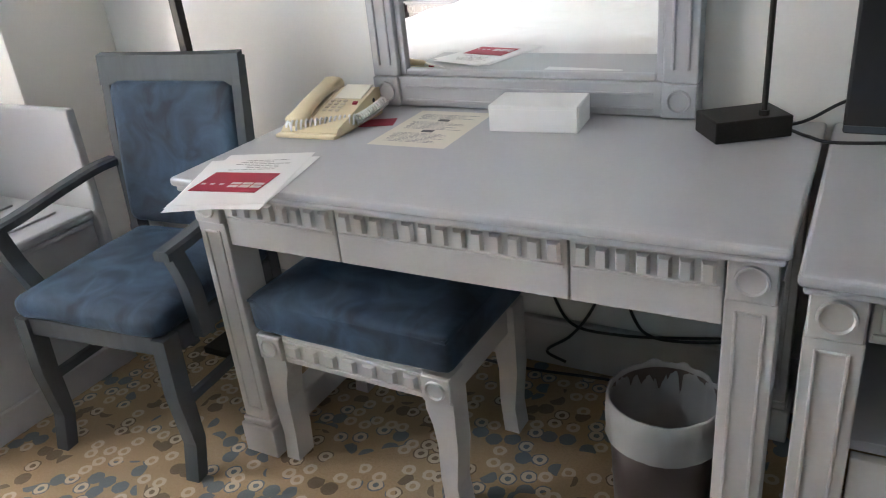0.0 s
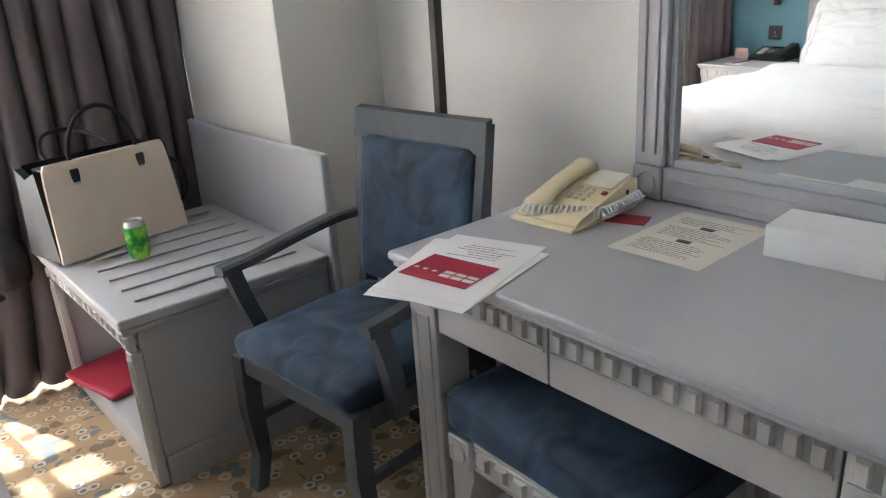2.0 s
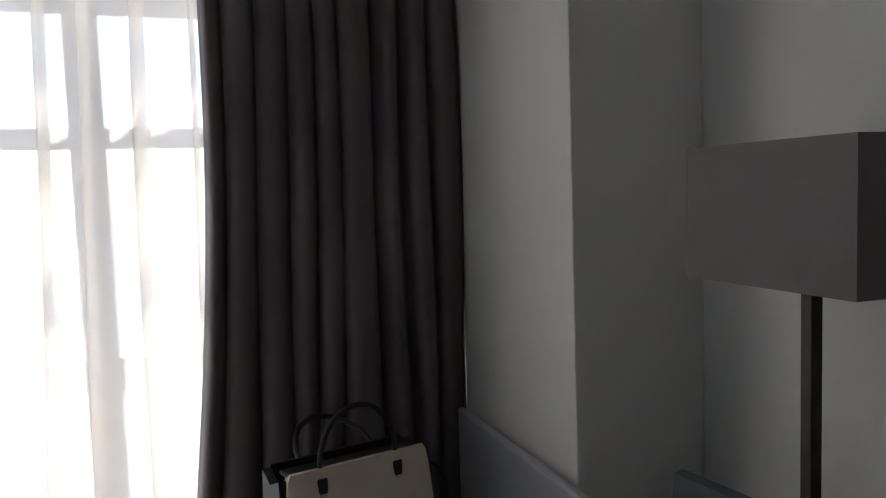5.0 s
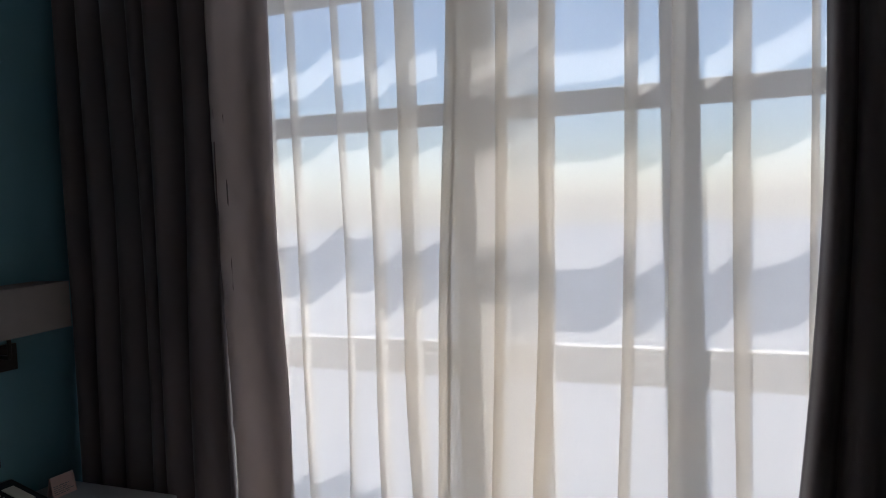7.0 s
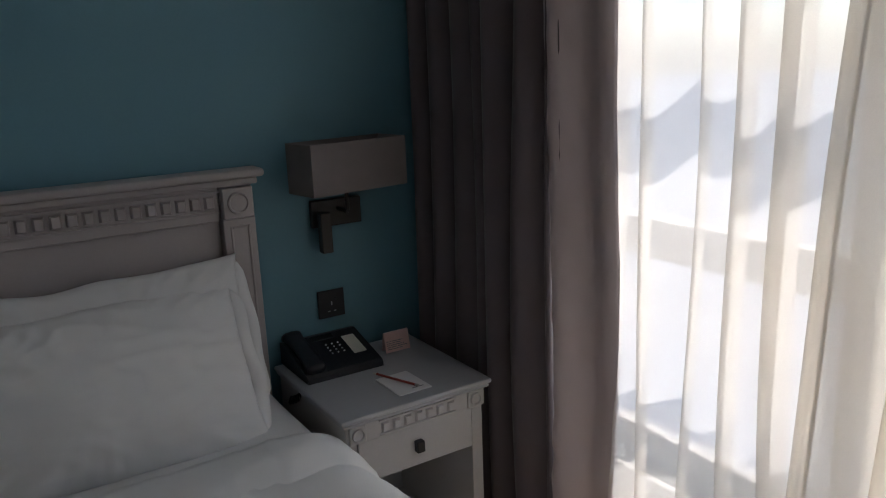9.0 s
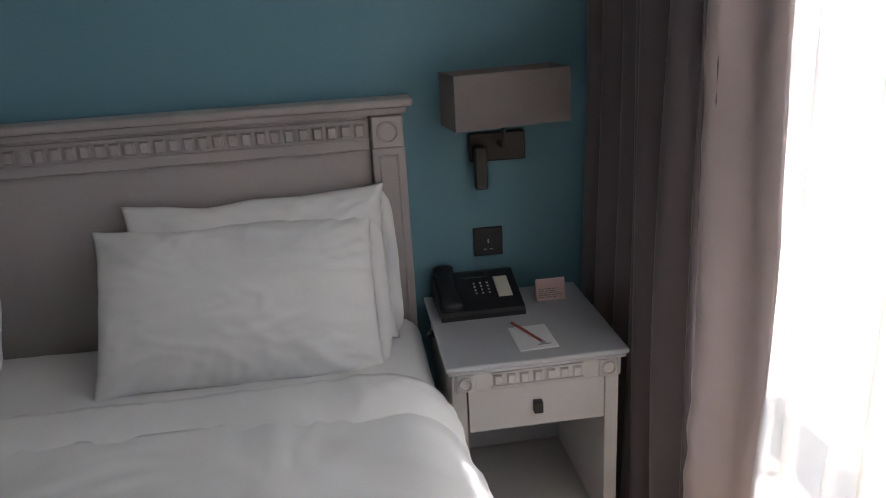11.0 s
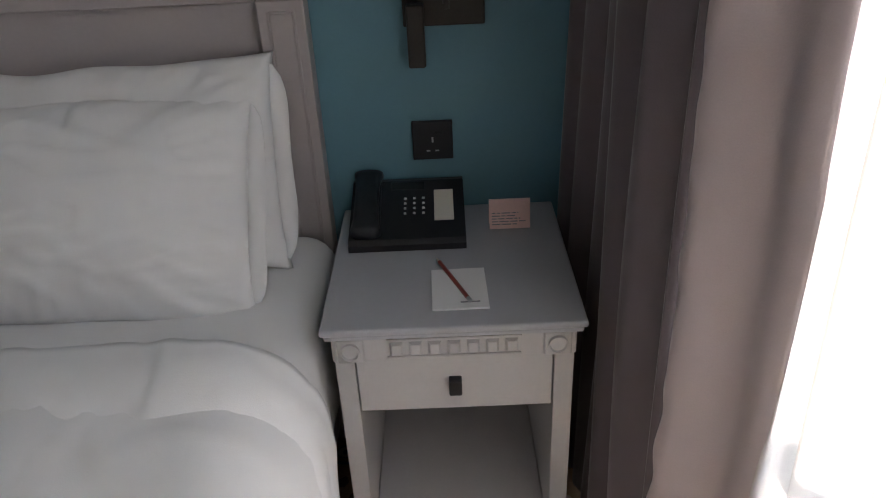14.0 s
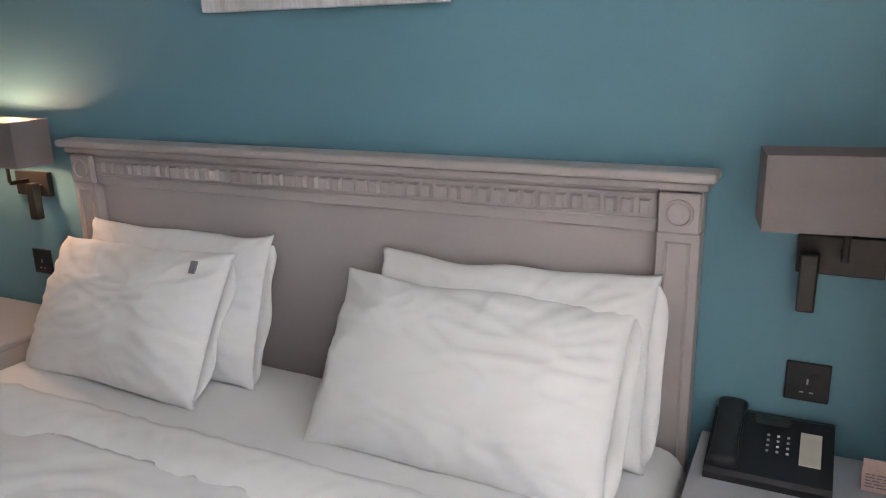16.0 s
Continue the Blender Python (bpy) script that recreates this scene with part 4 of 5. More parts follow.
# ---------------- luggage bench and what stands on it ----------------
def bench():
    b = thing("luggage_bench", 0, 0, 0, 0, "grey lacquered luggage bench with open shelf and back", "bench")
    x0, x1, y0, y1, z = -1.84, -1.01, 0.315, 0.95, 0.53
    moulded_top(b, x0, y0, x1, y1, z, GREY, "bench_top", 0.05)
    part("back_board", boxm((-2.13, 0.956, 0.06), (-1.005, 0.985, 0.835), 0.008, 3), GREY, b)
    part("side_panel", boxm((x1 - 0.045, y0 + 0.05, 0.0), (x1 - 0.02, y1, 0.479), 0.003), GREY, b)
    part("side_panel", boxm((x0 + 0.02, y0 + 0.05, 0.0), (x0 + 0.045, y1, 0.479), 0.003), GREY, b)
    for xs in (x0 + 0.02, x1 - 0.065):
        fluted_leg(b, xs, xs + 0.045, y0 + 0.02, y0 + 0.049, 0, 0.42, GREYW, 0)
        rosette(b, xs + 0.022, 0.449, 0.045, y0 + 0.03, GREYW)
    a = part("apron", boxm((x0 + 0.066, y0 + 0.025, 0.42), (x1 - 0.066, y0 + 0.049, 0.479), 0.002), GREYW, b)
    frieze(a, x0 + 0.068, x1 - 0.068, 0.45, 0.045, y0 + 0.0245, 14, GREYW, 0.008)
    part("shelf", boxm((x0 + 0.046, y0 + 0.2, 0.33), (x1 - 0.046, y1, 0.35), 0.002), GREY, b)
    part("base", boxm((x0 + 0.046, y0 + 0.03, 0.0), (x1 - 0.046, y1, 0.085), 0.003), GREY, b)
    part("plinth", boxm((x1 - 0.02, y0 + 0.05, 0.0), (x1 - 0.006, y1, 0.09), 0.004), GREY, b)
    for i in range(7):
        xx = x0 + 0.1 + i * 0.105
        part("slat", boxm((xx, y0 + 0.08, z + 0.0005), (xx + 0.01, y1 - 0.06, z + 0.008), 0.003), GREY, b)
    r = thing("red_cloth_bag", -1.62, 0.45, 0.085, 12, "folded crimson cloth bag lying on the bench shelf", "bag")
    part("cloth", cushion(-0.15, -0.13, 0.0, 0.15, 0.13, 0.024, 0.012, 14, 0.011, 2), RED, r, "", True)


bench()


def handbag():
    h = thing("handbag", -1.69, 0.53, 0.539, 103, "beige and black leather handbag with two handles", "handbag")
    w, d, ht = 0.225, 0.105, 0.30
    f = bmesh.new()
    prism(f, [(-w, 0), (w, 0), (w * 0.94, ht * 0.8), (w * 0.915, ht * 0.95), (w * 0.88, ht), (-w * 0.88, ht), (-w * 0.915, ht * 0.95), (-w * 0.94, ht * 0.8)], -d, -d + 0.012, lambda u, v, q: (u, q - 0.0 + 0.035 * v / ht, v))
    part("front_panel", f, BAGT, h, "beige leather front")
    bk = bmesh.new()
    prism(bk, [(-w, 0), (w, 0), (w * 0.9, ht * 0.97), (-w * 0.9, ht * 0.97)], d - 0.012, d, lambda u, v, q: (u, q - 0.03 * v / ht, v))
    part("back_panel", bk, BAGB, h)
    for sx in (-1, 1):
        g = bmesh.new()
        prism(g, [(-d + 0.013, 0.004), (d - 0.013, 0.004), (d - 0.042, ht * 0.95), (0.01, ht * 0.86), (-d + 0.05, ht * 0.95)], sx * w * 0.95 - 0.012, sx * w * 0.95 + 0.012, lambda u, v, q: (q, u, v))
        part("side_gusset", g, BAGB, h)
    part("bottom", boxm((-w * 0.98, -d + 0.012, 0), (w * 0.98, d - 0.012, 0.012), 0.004), BAGB, h)
    part("zip_top", boxm((-w * 0.84, -0.035, ht * 0.9), (w * 0.84, 0.04, ht * 0.94), 0.006), BAGB, h)
    for y, fall in ((-0.06, 0.0), (0.05, 62.0)):
        m = Matrix.Translation((0, y, 0.262)) @ pose(0, 0, 0, -fall)
        pts = [m @ p for p in curve_pts([(-0.112, 0, 0), (-0.108, 0, 0.08), (-0.066, 0, 0.158), (0.0, 0, 0.186), (0.066, 0, 0.158), (0.108, 0, 0.08), (0.112, 0, 0)], 8)]
        part("handle", tube(bmesh.new(), pts, 0.0075, 10), BAGB, h, "", True)
        for sx in (-1, 1):
            part("handle_tab", boxm((sx * 0.112 - 0.015, y - 0.018, 0.226), (sx * 0.112 + 0.015, y - 0.004, 0.274), 0.005), BAGB, h)
            part("stud", boxm((sx * 0.112 - 0.009, y - 0.0205, 0.226), (sx * 0.112 + 0.009, y - 0.0175, 0.234), 0.001, 1), STEEL, h)
    part("strap", tube(bmesh.new(), curve_pts([(w * 0.9, -0.02, 0.25), (w * 1.2, -0.04, 0.2), (w * 1.27, -0.04, 0.1), (w * 1.02, -0.01, 0.03)], 10), 0.006, 8), BAGB, h, "", True)
    part("zip_pull", tube(bmesh.new(), curve_pts([(-w * 0.84, -0.02, 0.28), (-w * 0.95, -0.04, 0.25), (-w * 0.97, -0.045, 0.2)], 8), 0.003, 6), STEEL, h)
    part("charm", cyl(bmesh.new(), (-w * 0.97, -0.05, 0.19), 0.014, 0.01, "x", 16), paint("mint_charm", (0.25, 0.6, 0.42), 0.4), h, "mint green round charm")
    k = thing("baseball_cap", -1.865, 0.235, 0.53, 10, "black cloth cap hanging over the bench corner", "cap")
    part("crown", cushion(-0.07, -0.07, -0.13, 0.07, 0.06, 0.06, 0.02, 10, 0.055, 5), BAGB, k, "", True)
    part("brim", cushion(-0.075, -0.11, -0.14, 0.06, -0.05, -0.12, 0.0, 6, 0.009, 6), BAGB, k, "", True)


handbag()
can = thing("drink_can", -1.43, 0.53, 0.539, 40, "bright green aluminium drink can on the bench", "can")
part("shell", lathe(bmesh.new(), [(0.0, 0.004), (0.024, 0.0), (0.028, 0.004), (0.033, 0.014), (0.033, 0.104)], (0, 0, 0)), CAN, can, "", True)
part("lid", lathe(bmesh.new(), [(0.033, 0.104), (0.0285, 0.117), (0.029, 0.121), (0.027, 0.121), (0.026, 0.116), (0.0, 0.116)], (0, 0, 0)), STEEL, can, "", True)
part("pull_tab", boxm((-0.008, -0.002, 0.1165), (0.008, 0.018, 0.1185), 0.0008, 1), STEEL, can)


# ---------------- bed ----------------
BX0, BX1, BF = -1.40, 0.53, -0.12
BT = 0.60


def headboard(bed):
    x0, x1, y, yb = -1.395, 0.475, -1.985, -2.04
    part("headboard_panel", boxm((x0 + 0.09, y + 0.0 - 0.03, 0.2), (x1 - 0.09, yb, 1.09), 0.004), HEAD, bed)
    for xs in (x0, x1 - 0.09):
        fl = fluted_leg(bed, xs, xs + 0.09, -y, -yb, 0, 1.095, HEAD, 0, "headboard_post")
        fl.matrix_basis = pose(2 * xs + 0.09, 0, 0, 0, 0, 180)
        r = rosette(bed, 0, 0, 0.085, 0, HEAD)
        r.matrix_basis = pose(xs + 0.045, y - 0.004, 1.138, 0, 0, 180)
    rail = part("headboard_rail", boxm((x0 + 0.092, y - 0.014, 1.09), (x1 - 0.092, yb, 1.185), 0.003), HEAD, bed)
    part("post_cap", boxm((x0, y - 0.015, 1.096), (x0 + 0.09, yb, 1.185), 0.002), HEAD, bed)
    part("post_cap", boxm((x1 - 0.09, y - 0.015, 1.096), (x1, yb, 1.185), 0.002), HEAD, bed)
    n = 45
    w = (x1 - x0 - 0.2) / n
    me = block_mesh(w * 0.74, 0.034, 0.012, HEAD)
    for i in range(n):
        share("carved_block", me, rail, pose(x0 + 0.1 + w * (i + 0.5), y - 0.0137, 1.145, 0, 0, 180))
    bm = boxm((x0 + 0.09, y - 0.022, 1.168), (x1 - 0.09, y - 0.008, 1.175), 0.002)
    box(bm, (x0 + 0.09, y - 0.022, 1.114), (x1 - 0.09, y - 0.008, 1.121), 0.002)
    part("bead", bm, HEAD, bed)
    bm = boxm((x0 - 0.012, y + 0.012, 1.186), (x1 + 0.012, yb, 1.205), 0.006, 3)
    box(bm, (x0 - 0.028, y + 0.03, 1.2055), (x1 + 0.028, yb, 1.228), 0.009, 3)
    part("cornice", bm, HEAD, bed)


def cloth_block(x0, x1, y0, y1, ztop, zlow, r, wr, seed, nx=110, ny=110, lift=0.0, round_y0=True):
    """Bed linen: a sheet over the mattress, falling at the sides with a rounded shoulder and creases."""
    bm = bmesh.new()
    drop = ztop - zlow
    tx = (x1 - x0) + 2 * drop
    g = []
    for i in range(nx + 1):
        row = []
        u = i / nx * tx - drop
        for j in range(ny + 1):
            tot = (y1 - y0) + drop
            v = j / ny * tot
            x, z = x0 + u, ztop
            if u < r:
                a = max(0.0, min(1.0, (r - u) / (r * 1.57)))
                if a < 1:
                    x, z = x0 + r - r * math.sin(a * math.pi / 2), ztop - r + r * math.cos(a * math.pi / 2)
                else:
                    x, z = x0, ztop - r - ((r - u) - r * 1.57)
            elif u > (x1 - x0) - r:
                q = u - ((x1 - x0) - r)
                a = min(1.0, q / (r * 1.57))
                if a < 1:
                    x, z = x1 - r + r * math.sin(a * math.pi / 2), ztop - r + r * math.cos(a * math.pi / 2)
                else:
                    x, z = x1, ztop - r - (q - r * 1.57)
            y = y0 + v
            if v > (y1 - y0) - r:
                q = v - ((y1 - y0) - r)
                a = min(1.0, q / (r * 1.57))
                dz = r - r * math.cos(a * math.pi / 2) if a < 1 else r + (q - r * 1.57)
                y = y1 - r + r * math.sin(a * math.pi / 2) if a < 1 else y1
                z -= dz
            z = max(z, zlow)
            n1 = noise.noise((x * 3.2 + seed, y * 3.2, z * 2))
            n2 = noise.noise((x * 9 + seed, y * 7 + n1, z * 4))
            n3 = 1 - abs(noise.noise((x * 6 + 2 * n1 + seed, y * 5 - n1, z * 3))) * 2
            k = wr * (0.6 * n1 + 0.3 * n2 + 0.35 * max(0, n3) ** 3)
            side = z < ztop - r * 0.6
            x += (math.copysign(abs(k) * 1.5, x - (x0 + x1) / 2) if side else k * 0.2)
            z += k + lift * math.exp(-((v - 0.03) / 0.05) ** 2) if not side else 0
            row.append(bm.verts.new((x, y + 0.5 * k, z)))
        g.append(row)
    for i in range(nx):
        for j in range(ny):
            bm.faces.new((g[i][j], g[i + 1][j], g[i + 1][j + 1], g[i][j + 1]))
    return bm


def draw_in(bm):
    """The duvet lies narrower towards its folded end."""
    c = (BX0 + BX1) / 2
    for v in bm.verts:
        v.co.x = c + (v.co.x - c) * (1 - 0.055 * max(0.0, min(1.0, (-1.05 - v.co.y) / 0.4)))
    return bm


def turned_fold():
    """The duvet's folded-back end: a padded band with a puckered, wavy lower seam."""
    bm = cloth_block(BX0 - 0.064, BX1 + 0.064, -1.49, -1.29, BT + 0.056, 0.3, 0.15, 0.014, 12.0, 260, 40)
    bmesh.ops.delete(bm, geom=[v for v in bm.verts if v.co.y > -1.295 and v.co.z < 0.3 + 0.02], context="VERTS")
    for v in bm.verts:
        k = max(0.0, min(1.0, (v.co.y + 1.49) / 0.2))
        v.co.y += k * (0.035 * noise.noise((v.co.x * 1.6, 3.0, 0)) + 0.012 * noise.noise((v.co.x * 9, 7.0, 0)))
        v.co.z += k * k * 0.006 * noise.noise((v.co.x * 34, v.co.y * 9, 5.0)) + 0.004 * noise.noise((v.co.x * 22, v.co.y * 22, 1.0))
    return draw_in(bm)


def bed():
    b = thing("bed", 0, 0, 0, 0, "king bed with taupe carved headboard, white linen", "bed")
    headboard(b)
    part("mattress", boxm((BX0 + 0.02, -1.97, 0.3), (BX1 - 0.02, BF, BT - 0.015), 0.06, 5), LINEN, b, "", True)
    part("bed_base", boxm((BX0 + 0.04, -1.97, 0.06), (BX1 - 0.04, BF - 0.03, 0.298), 0.02), HEAD, b)
    part("sheet", cloth_block(BX0, BX1, -1.97, BF + 0.01, BT, 0.32, 0.07, 0.008, 1.0), LINEN, b, "", True)
    dv = thing("duvet", 0, 0, 0, 0, "white cotton duvet with its top edge turned down", "duvet")
    part("cover", draw_in(cloth_block(BX0 - 0.06, BX1 + 0.06, -1.38, BF + 0.05, BT + 0.04, 0.22, 0.15, 0.02, 6.0, 170, 150)), LINEN, dv, "", True).modifiers.new("thickness", "SOLIDIFY").thickness = -0.02
    part("turned_edge", turned_fold(), LINEN, dv, "", True).modifiers.new("thickness", "SOLIDIFY").thickness = -0.025


bed()


def pillow_mesh(w, h, t, seed, mat):
    """A plump pillow in the xz plane, pinched at its corners, with creases and an open flap."""
    bm = bmesh.new()
    n, m = 72, 52
    for side in (-1, 1):
        g = []
        for i in range(n + 1):
            row = []
            for j in range(m + 1):
                u, v = i / n * 2 - 1, j / m * 2 - 1
                full = max(0.0, (1 - abs(u) ** 2.6)) ** 0.55 * max(0.0, (1 - abs(v) ** 2.4)) ** 0.55
                pull = 1 - 0.03 * (1 - abs(v) ** 3) * abs(u) ** 6
                pulz = 1 - 0.04 * (1 - abs(u) ** 3) * abs(v) ** 6
                n1 = noise.noise((u * 1.7 + seed, v * 1.7, side * 3))
                ang = math.atan2(v, u)
                cr = (noise.noise((ang * 4 + seed, math.hypot(u, v) * 1.2, side)) + 0.6 * noise.noise((ang * 11 + seed, math.hypot(u, v) * 1.5, side))) * max(0, math.hypot(u, v) - 0.45)
                wr = (1 - abs(noise.noise((u * 3 + seed * 2 + n1, v * 5 + n1, 4))) * 2.4)
                dep = t / 2 * full * (1 + 0.22 * n1) + 0.034 * cr * full ** 0.4 + 0.006 * max(0, wr) ** 2 * full ** 0.3
                ear = 1 + 0.018 * (abs(u) * abs(v)) ** 5
                pull, pulz = pull * ear, pulz * ear
                row.append(bm.verts.new((w / 2 * u * pull, side * (dep + 0.002), h / 2 * v * pulz + 0.012 * noise.noise((u * 2.4, seed, v * 2.4)))))
            g.append(row)
        for i in range(n):
            for j in range(m):
                f = (g[i][j], g[i + 1][j], g[i + 1][j + 1], g[i][j + 1])
                bm.faces.new(f if side < 0 else f[::-1])
    bmesh.ops.remove_doubles(bm, verts=bm.verts, dist=0.0045)
    return mesh_of("pillow_case", bm, mat, True)


def pillow(x, y, z, rx, ry, rz, w, h, t, seed, label):
    p = new("pillow")
    p.matrix_basis = pose(x, y, z, rx, ry, rz)
    tagged(p, label, "pillow", "pillows on the bed")
    share("pillow_case", pillow_mesh(w, h, t, seed, LINEN), p, Matrix())
    fl = bmesh.new()
    pts = []
    for j in range(17):
        v = j / 16 * 2 - 1
        for k, du in enumerate((0, 0.02, 0.035)):
            pts.append(fl.verts.new((-w / 2 * 0.965 - du * (1 - 0.6 * abs(v) ** 8), 0.006 * math.sin(6 * v + seed) * k, h / 2 * v * 0.9)))
    for j in range(16):
        for k in range(2):
            fl.faces.new((pts[j * 3 + k], pts[j * 3 + k + 1], pts[j * 3 + 4 + k], pts[j * 3 + 3 + k]))
    part("flap", fl, LINEN, p, "", True).modifiers.new("thickness", "SOLIDIFY").thickness = 0.004
    return p


for x, y, z, rx, ry, rz, w, h, t, sd, lab in (
    (-0.985, -1.905, BT + 0.195, 19, 1, 0, 0.68, 0.42, 0.14, 1.0, "plump white pillow leaning on the headboard"),
    (-0.93, -1.80, BT + 0.165, 34, -1, 1, 0.71, 0.43, 0.16, 3.3, "plump white pillow propped before another pillow"),
    (0.05, -1.905, BT + 0.19, 19, 0, 0, 0.68, 0.42, 0.14, 5.0, "plump white pillow leaning on the headboard"),
    (0.12, -1.805, BT + 0.168, 31, 2, -3, 0.70, 0.42, 0.18, 7.7, "creased white pillow with a small grey tag"),
):
    q = pillow(x, y, z, rx, ry, rz, w, h, t, sd, lab)
part("tag", boxm((-0.285, 0.055, 0.13), (-0.26, 0.059, 0.165), 0.001, 1), INK, q, "small grey woven tag")


# ---------------- bedside ----------------
def nightstand(x, label):
    n = thing("nightstand", x, 0, 0, 0, label, "nightstand", "nightstands beside the bed")
    n.matrix_basis = n.matrix_basis @ Matrix.Diagonal((0.975, 1, 1.02, 1))
    w, y0, y1 = 0.235, -1.565, -2.03

    def face(a, b, bev=0.002):
        return boxm(a, b, bev)

    top = boxm((-w, y1, 0.607), (w, y0, 0.62), 0.005, 3)
    box(top, (-w + 0.006, y1, 0.595), (w - 0.006, y0 - 0.006, 0.6065), 0.004, 2)
    part("top", top, GREY, n)
    for sx in (-1, 1):
        xa = sx * (w - 0.035)
        part("side_panel", face((xa - 0.018, y1, 0.0), (xa + 0.018, y0 - 0.03, 0.5945)), GREYW, n)
    ap = part("apron", face((-w + 0.016, y0 - 0.05, 0.543), (w - 0.016, y0 - 0.018, 0.5945), 0.003), GREYW, n)
    f = frieze(ap, -0.12, 0.12, 0.0, 0.042, 0, 7, GREYW, 0.007)
    f.matrix_basis = pose(0, y0 - 0.017, 0.569, 0, 0, 180)
    for sx in (-1, 1):
        r = rosette(n, 0, 0, 0.05, 0, GREYW)
        r.matrix_basis = pose(sx * (w - 0.05), y0 - 0.022, 0.569, 0, 0, 180)
    d = part("drawer", face((-w + 0.056, y0 - 0.3, 0.425), (w - 0.056, y0 - 0.026, 0.54)), GREYW, n)
    kb = boxm((-0.012, y0 - 0.03, 0.466), (0.012, y0 - 0.008, 0.498), 0.003)
    part("knob", kb, BLACK, d, "square black knob")
    part("shelf", face((-w + 0.055, y1 + 0.01, 0.41), (w - 0.055, y0 - 0.31, 0.414)), GREY, n)
    part("bottom_shelf", face((-w + 0.054, y1 + 0.01, 0.06), (w - 0.054, y0 - 0.03, 0.1)), GREYW, n)
    part("back_panel", face((-w + 0.054, y1, 0.1005), (w - 0.054, y1 + 0.009, 0.5945)), GREY, n)
    return n


nightstand(-1.65, "grey lacquered nightstand with one drawer, below the curtain")
nightstand(0.80, "grey lacquered nightstand with one drawer, under the lit lamp")


def wall_lamp(x, flip, lit, turn, label):
    l = thing("wall_lamp", x, YB, 0, 0, label, "lamp", "wall lamps beside the bed")
    part("wall_plate", boxm((-0.085, 0, 1.025), (0.075, 0.02, 1.105), 0.003), BRONZE, l)
    part("arm", boxm((-0.01 * flip - 0.006, 0.018, 1.07), (-0.01 * flip + 0.006, 0.085, 1.082), 0.002), BRONZE, l)
    part("riser", cyl(bmesh.new(), (-0.01 * flip, 0.085, 1.13), 0.006, 0.1, "z", 12), BRONZE, l)
    rd = part("reading_light", boxm((0.05 * flip - 0.017, 0.035, 0.955), (0.05 * flip + 0.017, 0.065, 1.075), 0.004), BRONZE, l, "slim bronze reading light")
    part("hinge", boxm((0.05 * flip - 0.01, 0.018, 1.045), (0.05 * flip + 0.01, 0.04, 1.065), 0.002), BRONZE, rd)
    a, b, z0, z1, t = 0.16, 0.065, 1.145, 1.285, 0.004
    yc = 0.104
    sh = part("shade", shell((-a, -b, z0), (a, b, z1)), SHADE, l)
    sh.matrix_basis = pose(-0.012 if turn else 0, yc, 0, 0, 0, turn)
    sh.modifiers.new("thickness", "SOLIDIFY").thickness = t
    if lit:
        part("bulb", cyl(bmesh.new(), (0, yc, 1.22), 0.018, 0.05, "z", 12), BULB, l, "glowing warm bulb")
    return l


wall_lamp(-1.652, 1, False, 9, "unlit bronze wall lamp with rectangular taupe shade")
wall_lamp(0.74, -1, True, 0, "lit bronze wall lamp with rectangular taupe shade")


def socket(x, z):
    s = thing("wall_socket", x, YB, z, 0, "square black wall socket beside the bed", "socket", "sockets beside the bed")
    part("plate", boxm((-0.043, 0, -0.043), (0.043, 0.009, 0.043), 0.002), BLACK, s)
    bm = boxm((-0.002, 0.009, -0.004), (0.002, 0.0097, 0.008))
    box(bm, (-0.013, 0.009, -0.024), (-0.005, 0.0097, -0.021))
    box(bm, (0.006, 0.009, -0.024), (0.014, 0.0097, -0.021))
    part("pin_holes", bm, STEEL, s)
    part("rocker", boxm((-0.022, 0.009, 0.014), (-0.004, 0.012, 0.02), 0.001), BLACK, s)


socket(-1.623, 0.783)
socket(0.765, 0.79)

t2, top2 = telephone("black_telephone", -1.566, -1.935, 0.632, 180, 0.235, 0.205, BLACK, KEYW, BLACK, "black desk telephone with a number panel", 0.035)
for o in [o for o in t2.children if o.name.startswith("key")]:
    o.matrix_basis = o.matrix_basis @ Matrix.Diagonal((0.45, 0.45, 1, 1))
part("label_panel", boxm((0.055, 0.05, 0.0), (0.095, 0.145, 0.003), 0.001, 1, top2), PAPERC, t2, "cream paper label")
part("display", boxm((-0.035, 0.15, 0.0), (0.035, 0.175, 0.002), 0.001, 1, top2), paint("lcd_glass", (0.03, 0.035, 0.035), 0.15), t2)
part("coiled_cord", coil((-0.1, -0.08, 0.012), (-0.15, -0.03, -0.06), 0.02, 8, 0.01, 0.003), BLACK, t2, "", True)

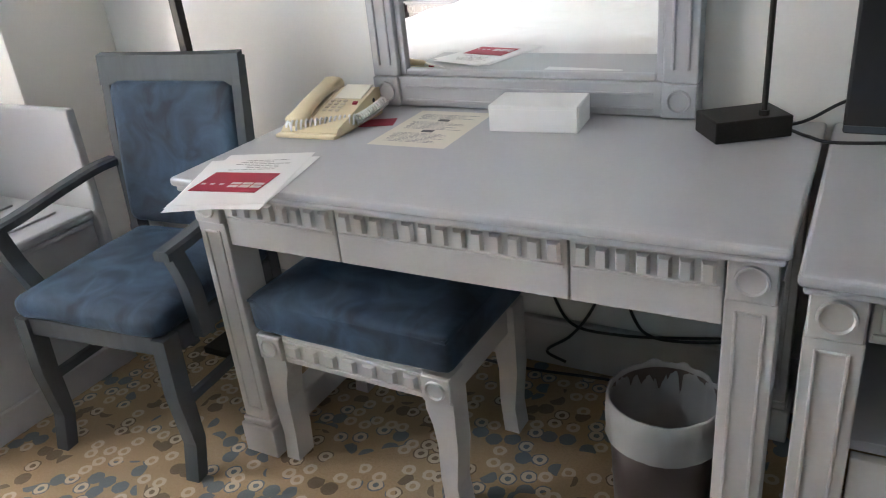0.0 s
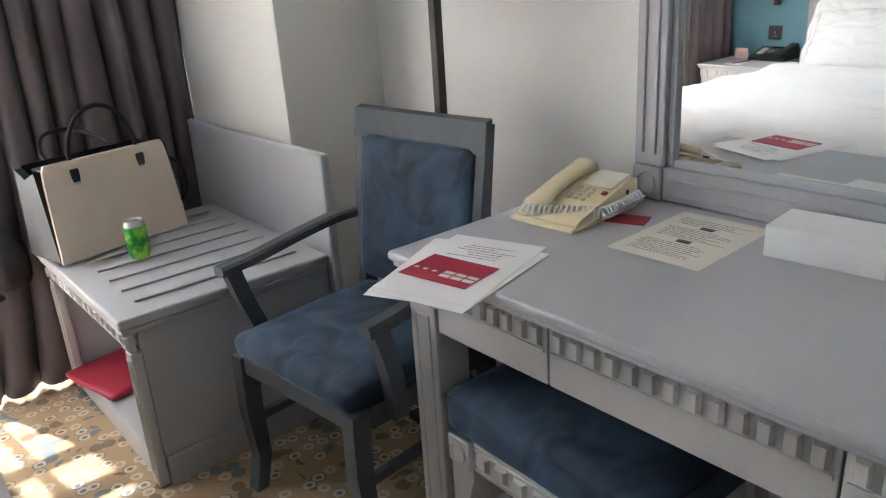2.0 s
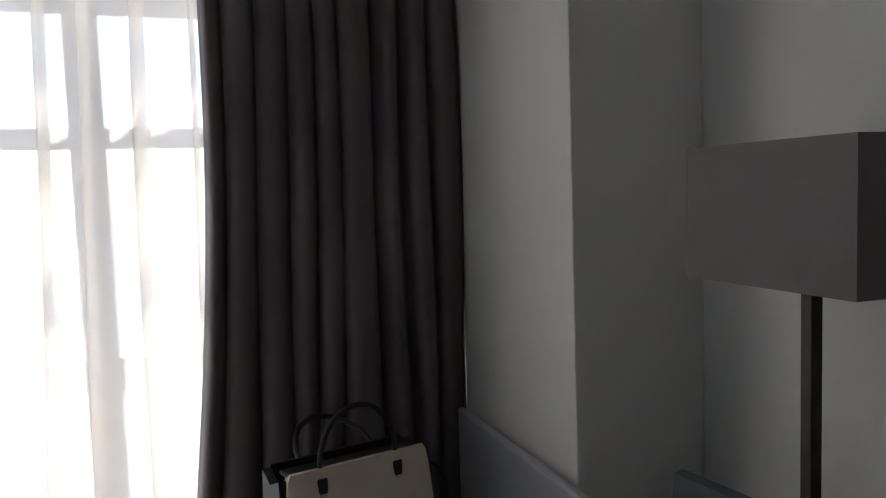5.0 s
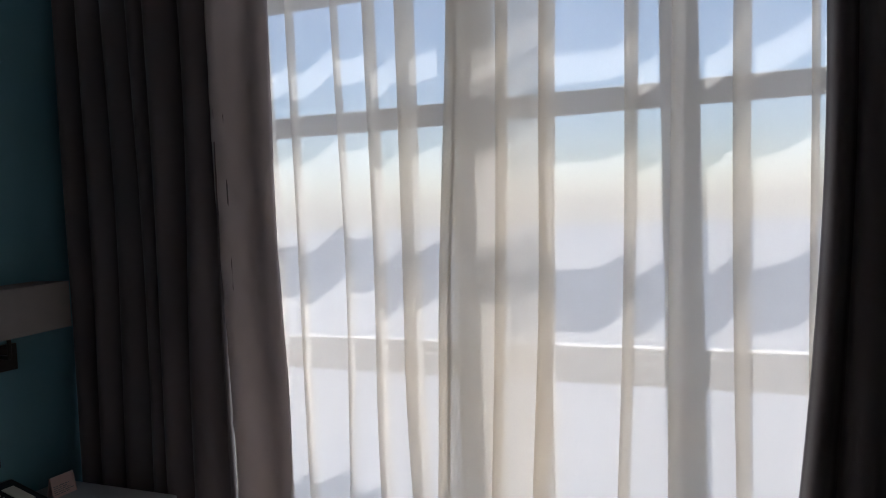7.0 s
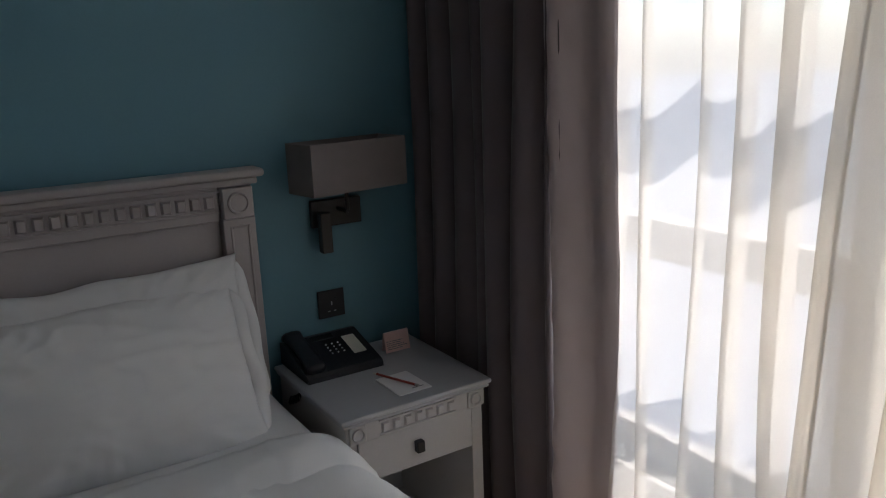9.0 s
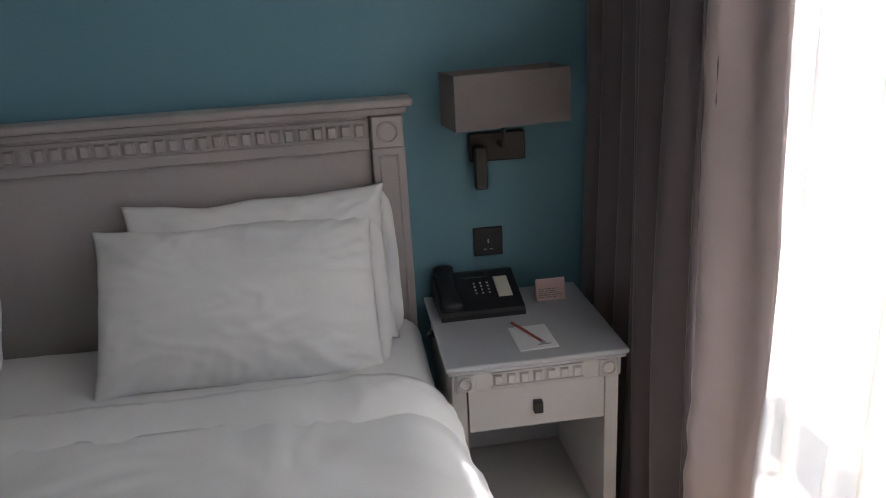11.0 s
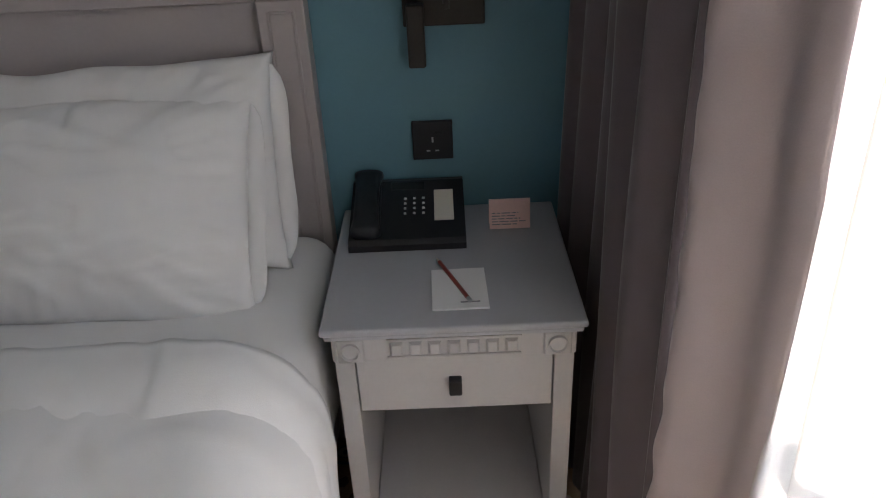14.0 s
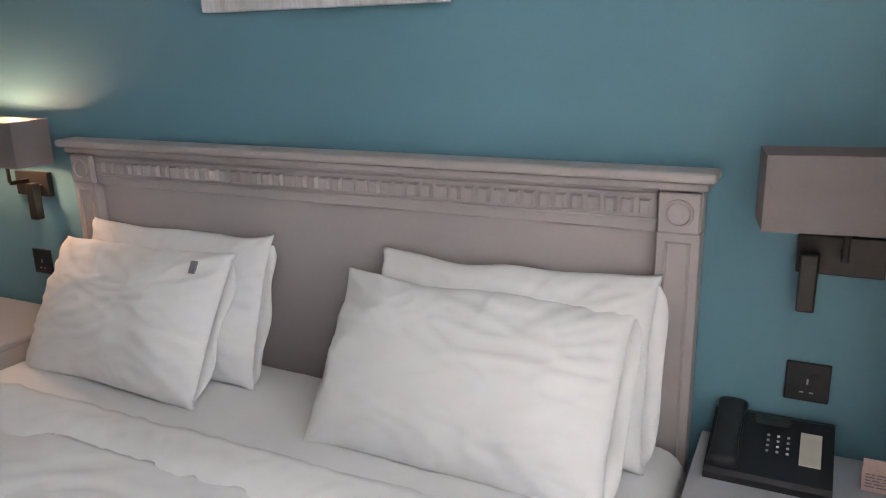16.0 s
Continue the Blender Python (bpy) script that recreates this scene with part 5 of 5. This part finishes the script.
pd = thing("note_pad", -1.664, -1.683, 0.632, 181, "small white note pad lying on the nightstand", "note pad")
part("leaves", boxm((-0.05, -0.067, 0), (0.05, 0.067, 0.004), 0.0005, 1), PAPER, pd)
part("print", boxm((0.0, -0.05, 0.0041), (0.035, -0.046, 0.0045)), INK, pd)
pn = thing("pencil", -1.654, -1.706, 0.6402, 180 + 21, "red and black striped pencil on the pad", "pencil")
part("shaft", cyl(bmesh.new(), (0, 0, 0), 0.0038, 0.14, "y", 6), PENCIL, pn)
part("tip", cyl(bmesh.new(), (0, 0.078, 0), 0.0005, 0.016, "y", 6, 0.0038), PAPERC, pn)
part("ferrule", cyl(bmesh.new(), (0, -0.074, 0), 0.004, 0.01, "y", 10), STEEL, pn)
cd = thing("tent_card", -1.776, -1.922, 0.632, 180, "pink and white folded card reading about pillows", "card")
part("front", boxm((-0.042, -0.001, 0), (0.042, 0.001, 0.062), 0, 1, pose(0, -0.014, 0.001, -12)), PINKC, cd)
part("rear", boxm((-0.042, -0.001, 0), (0.042, 0.001, 0.062), 0, 1, pose(0, 0.014, 0.001, 12)), PINKC, cd)


def writing(text, size, parent, m, mat, name="lettering"):
    cu = bpy.data.curves.new(name, "FONT")
    cu.body, cu.size, cu.extrude = text, size, 0.0002
    ob = new(name, cu)
    me = bpy.data.meshes.new_from_object(ob.evaluated_get(bpy.context.evaluated_depsgraph_get()))
    bpy.data.objects.remove(ob)
    me.materials.append(mat)
    o = new(name, me)
    o.parent, o.matrix_basis = parent, m
    return o


writing("Pillow of your Dreams", 0.0075, cd, pose(0, -0.0165, 0.001, 0) @ pose(-0.038, 0.0125, 0.049, 78), INK)
tb = text_bars(cd, 0.07, [0.008 + 0.006 * i for i in range(5)], INK, 0, 5)
for line in tb:
    line.matrix_basis = pose(-0.002, -0.0158, 0.002, 78)

pic = thing("canvas_picture", -0.45, YB, 0, 0, "pale grey abstract canvas picture above the bed", "picture")
part("canvas", boxm((-0.36, 0.001, 1.578), (0.36, 0.035, 2.12), 0.004), ART, pic)
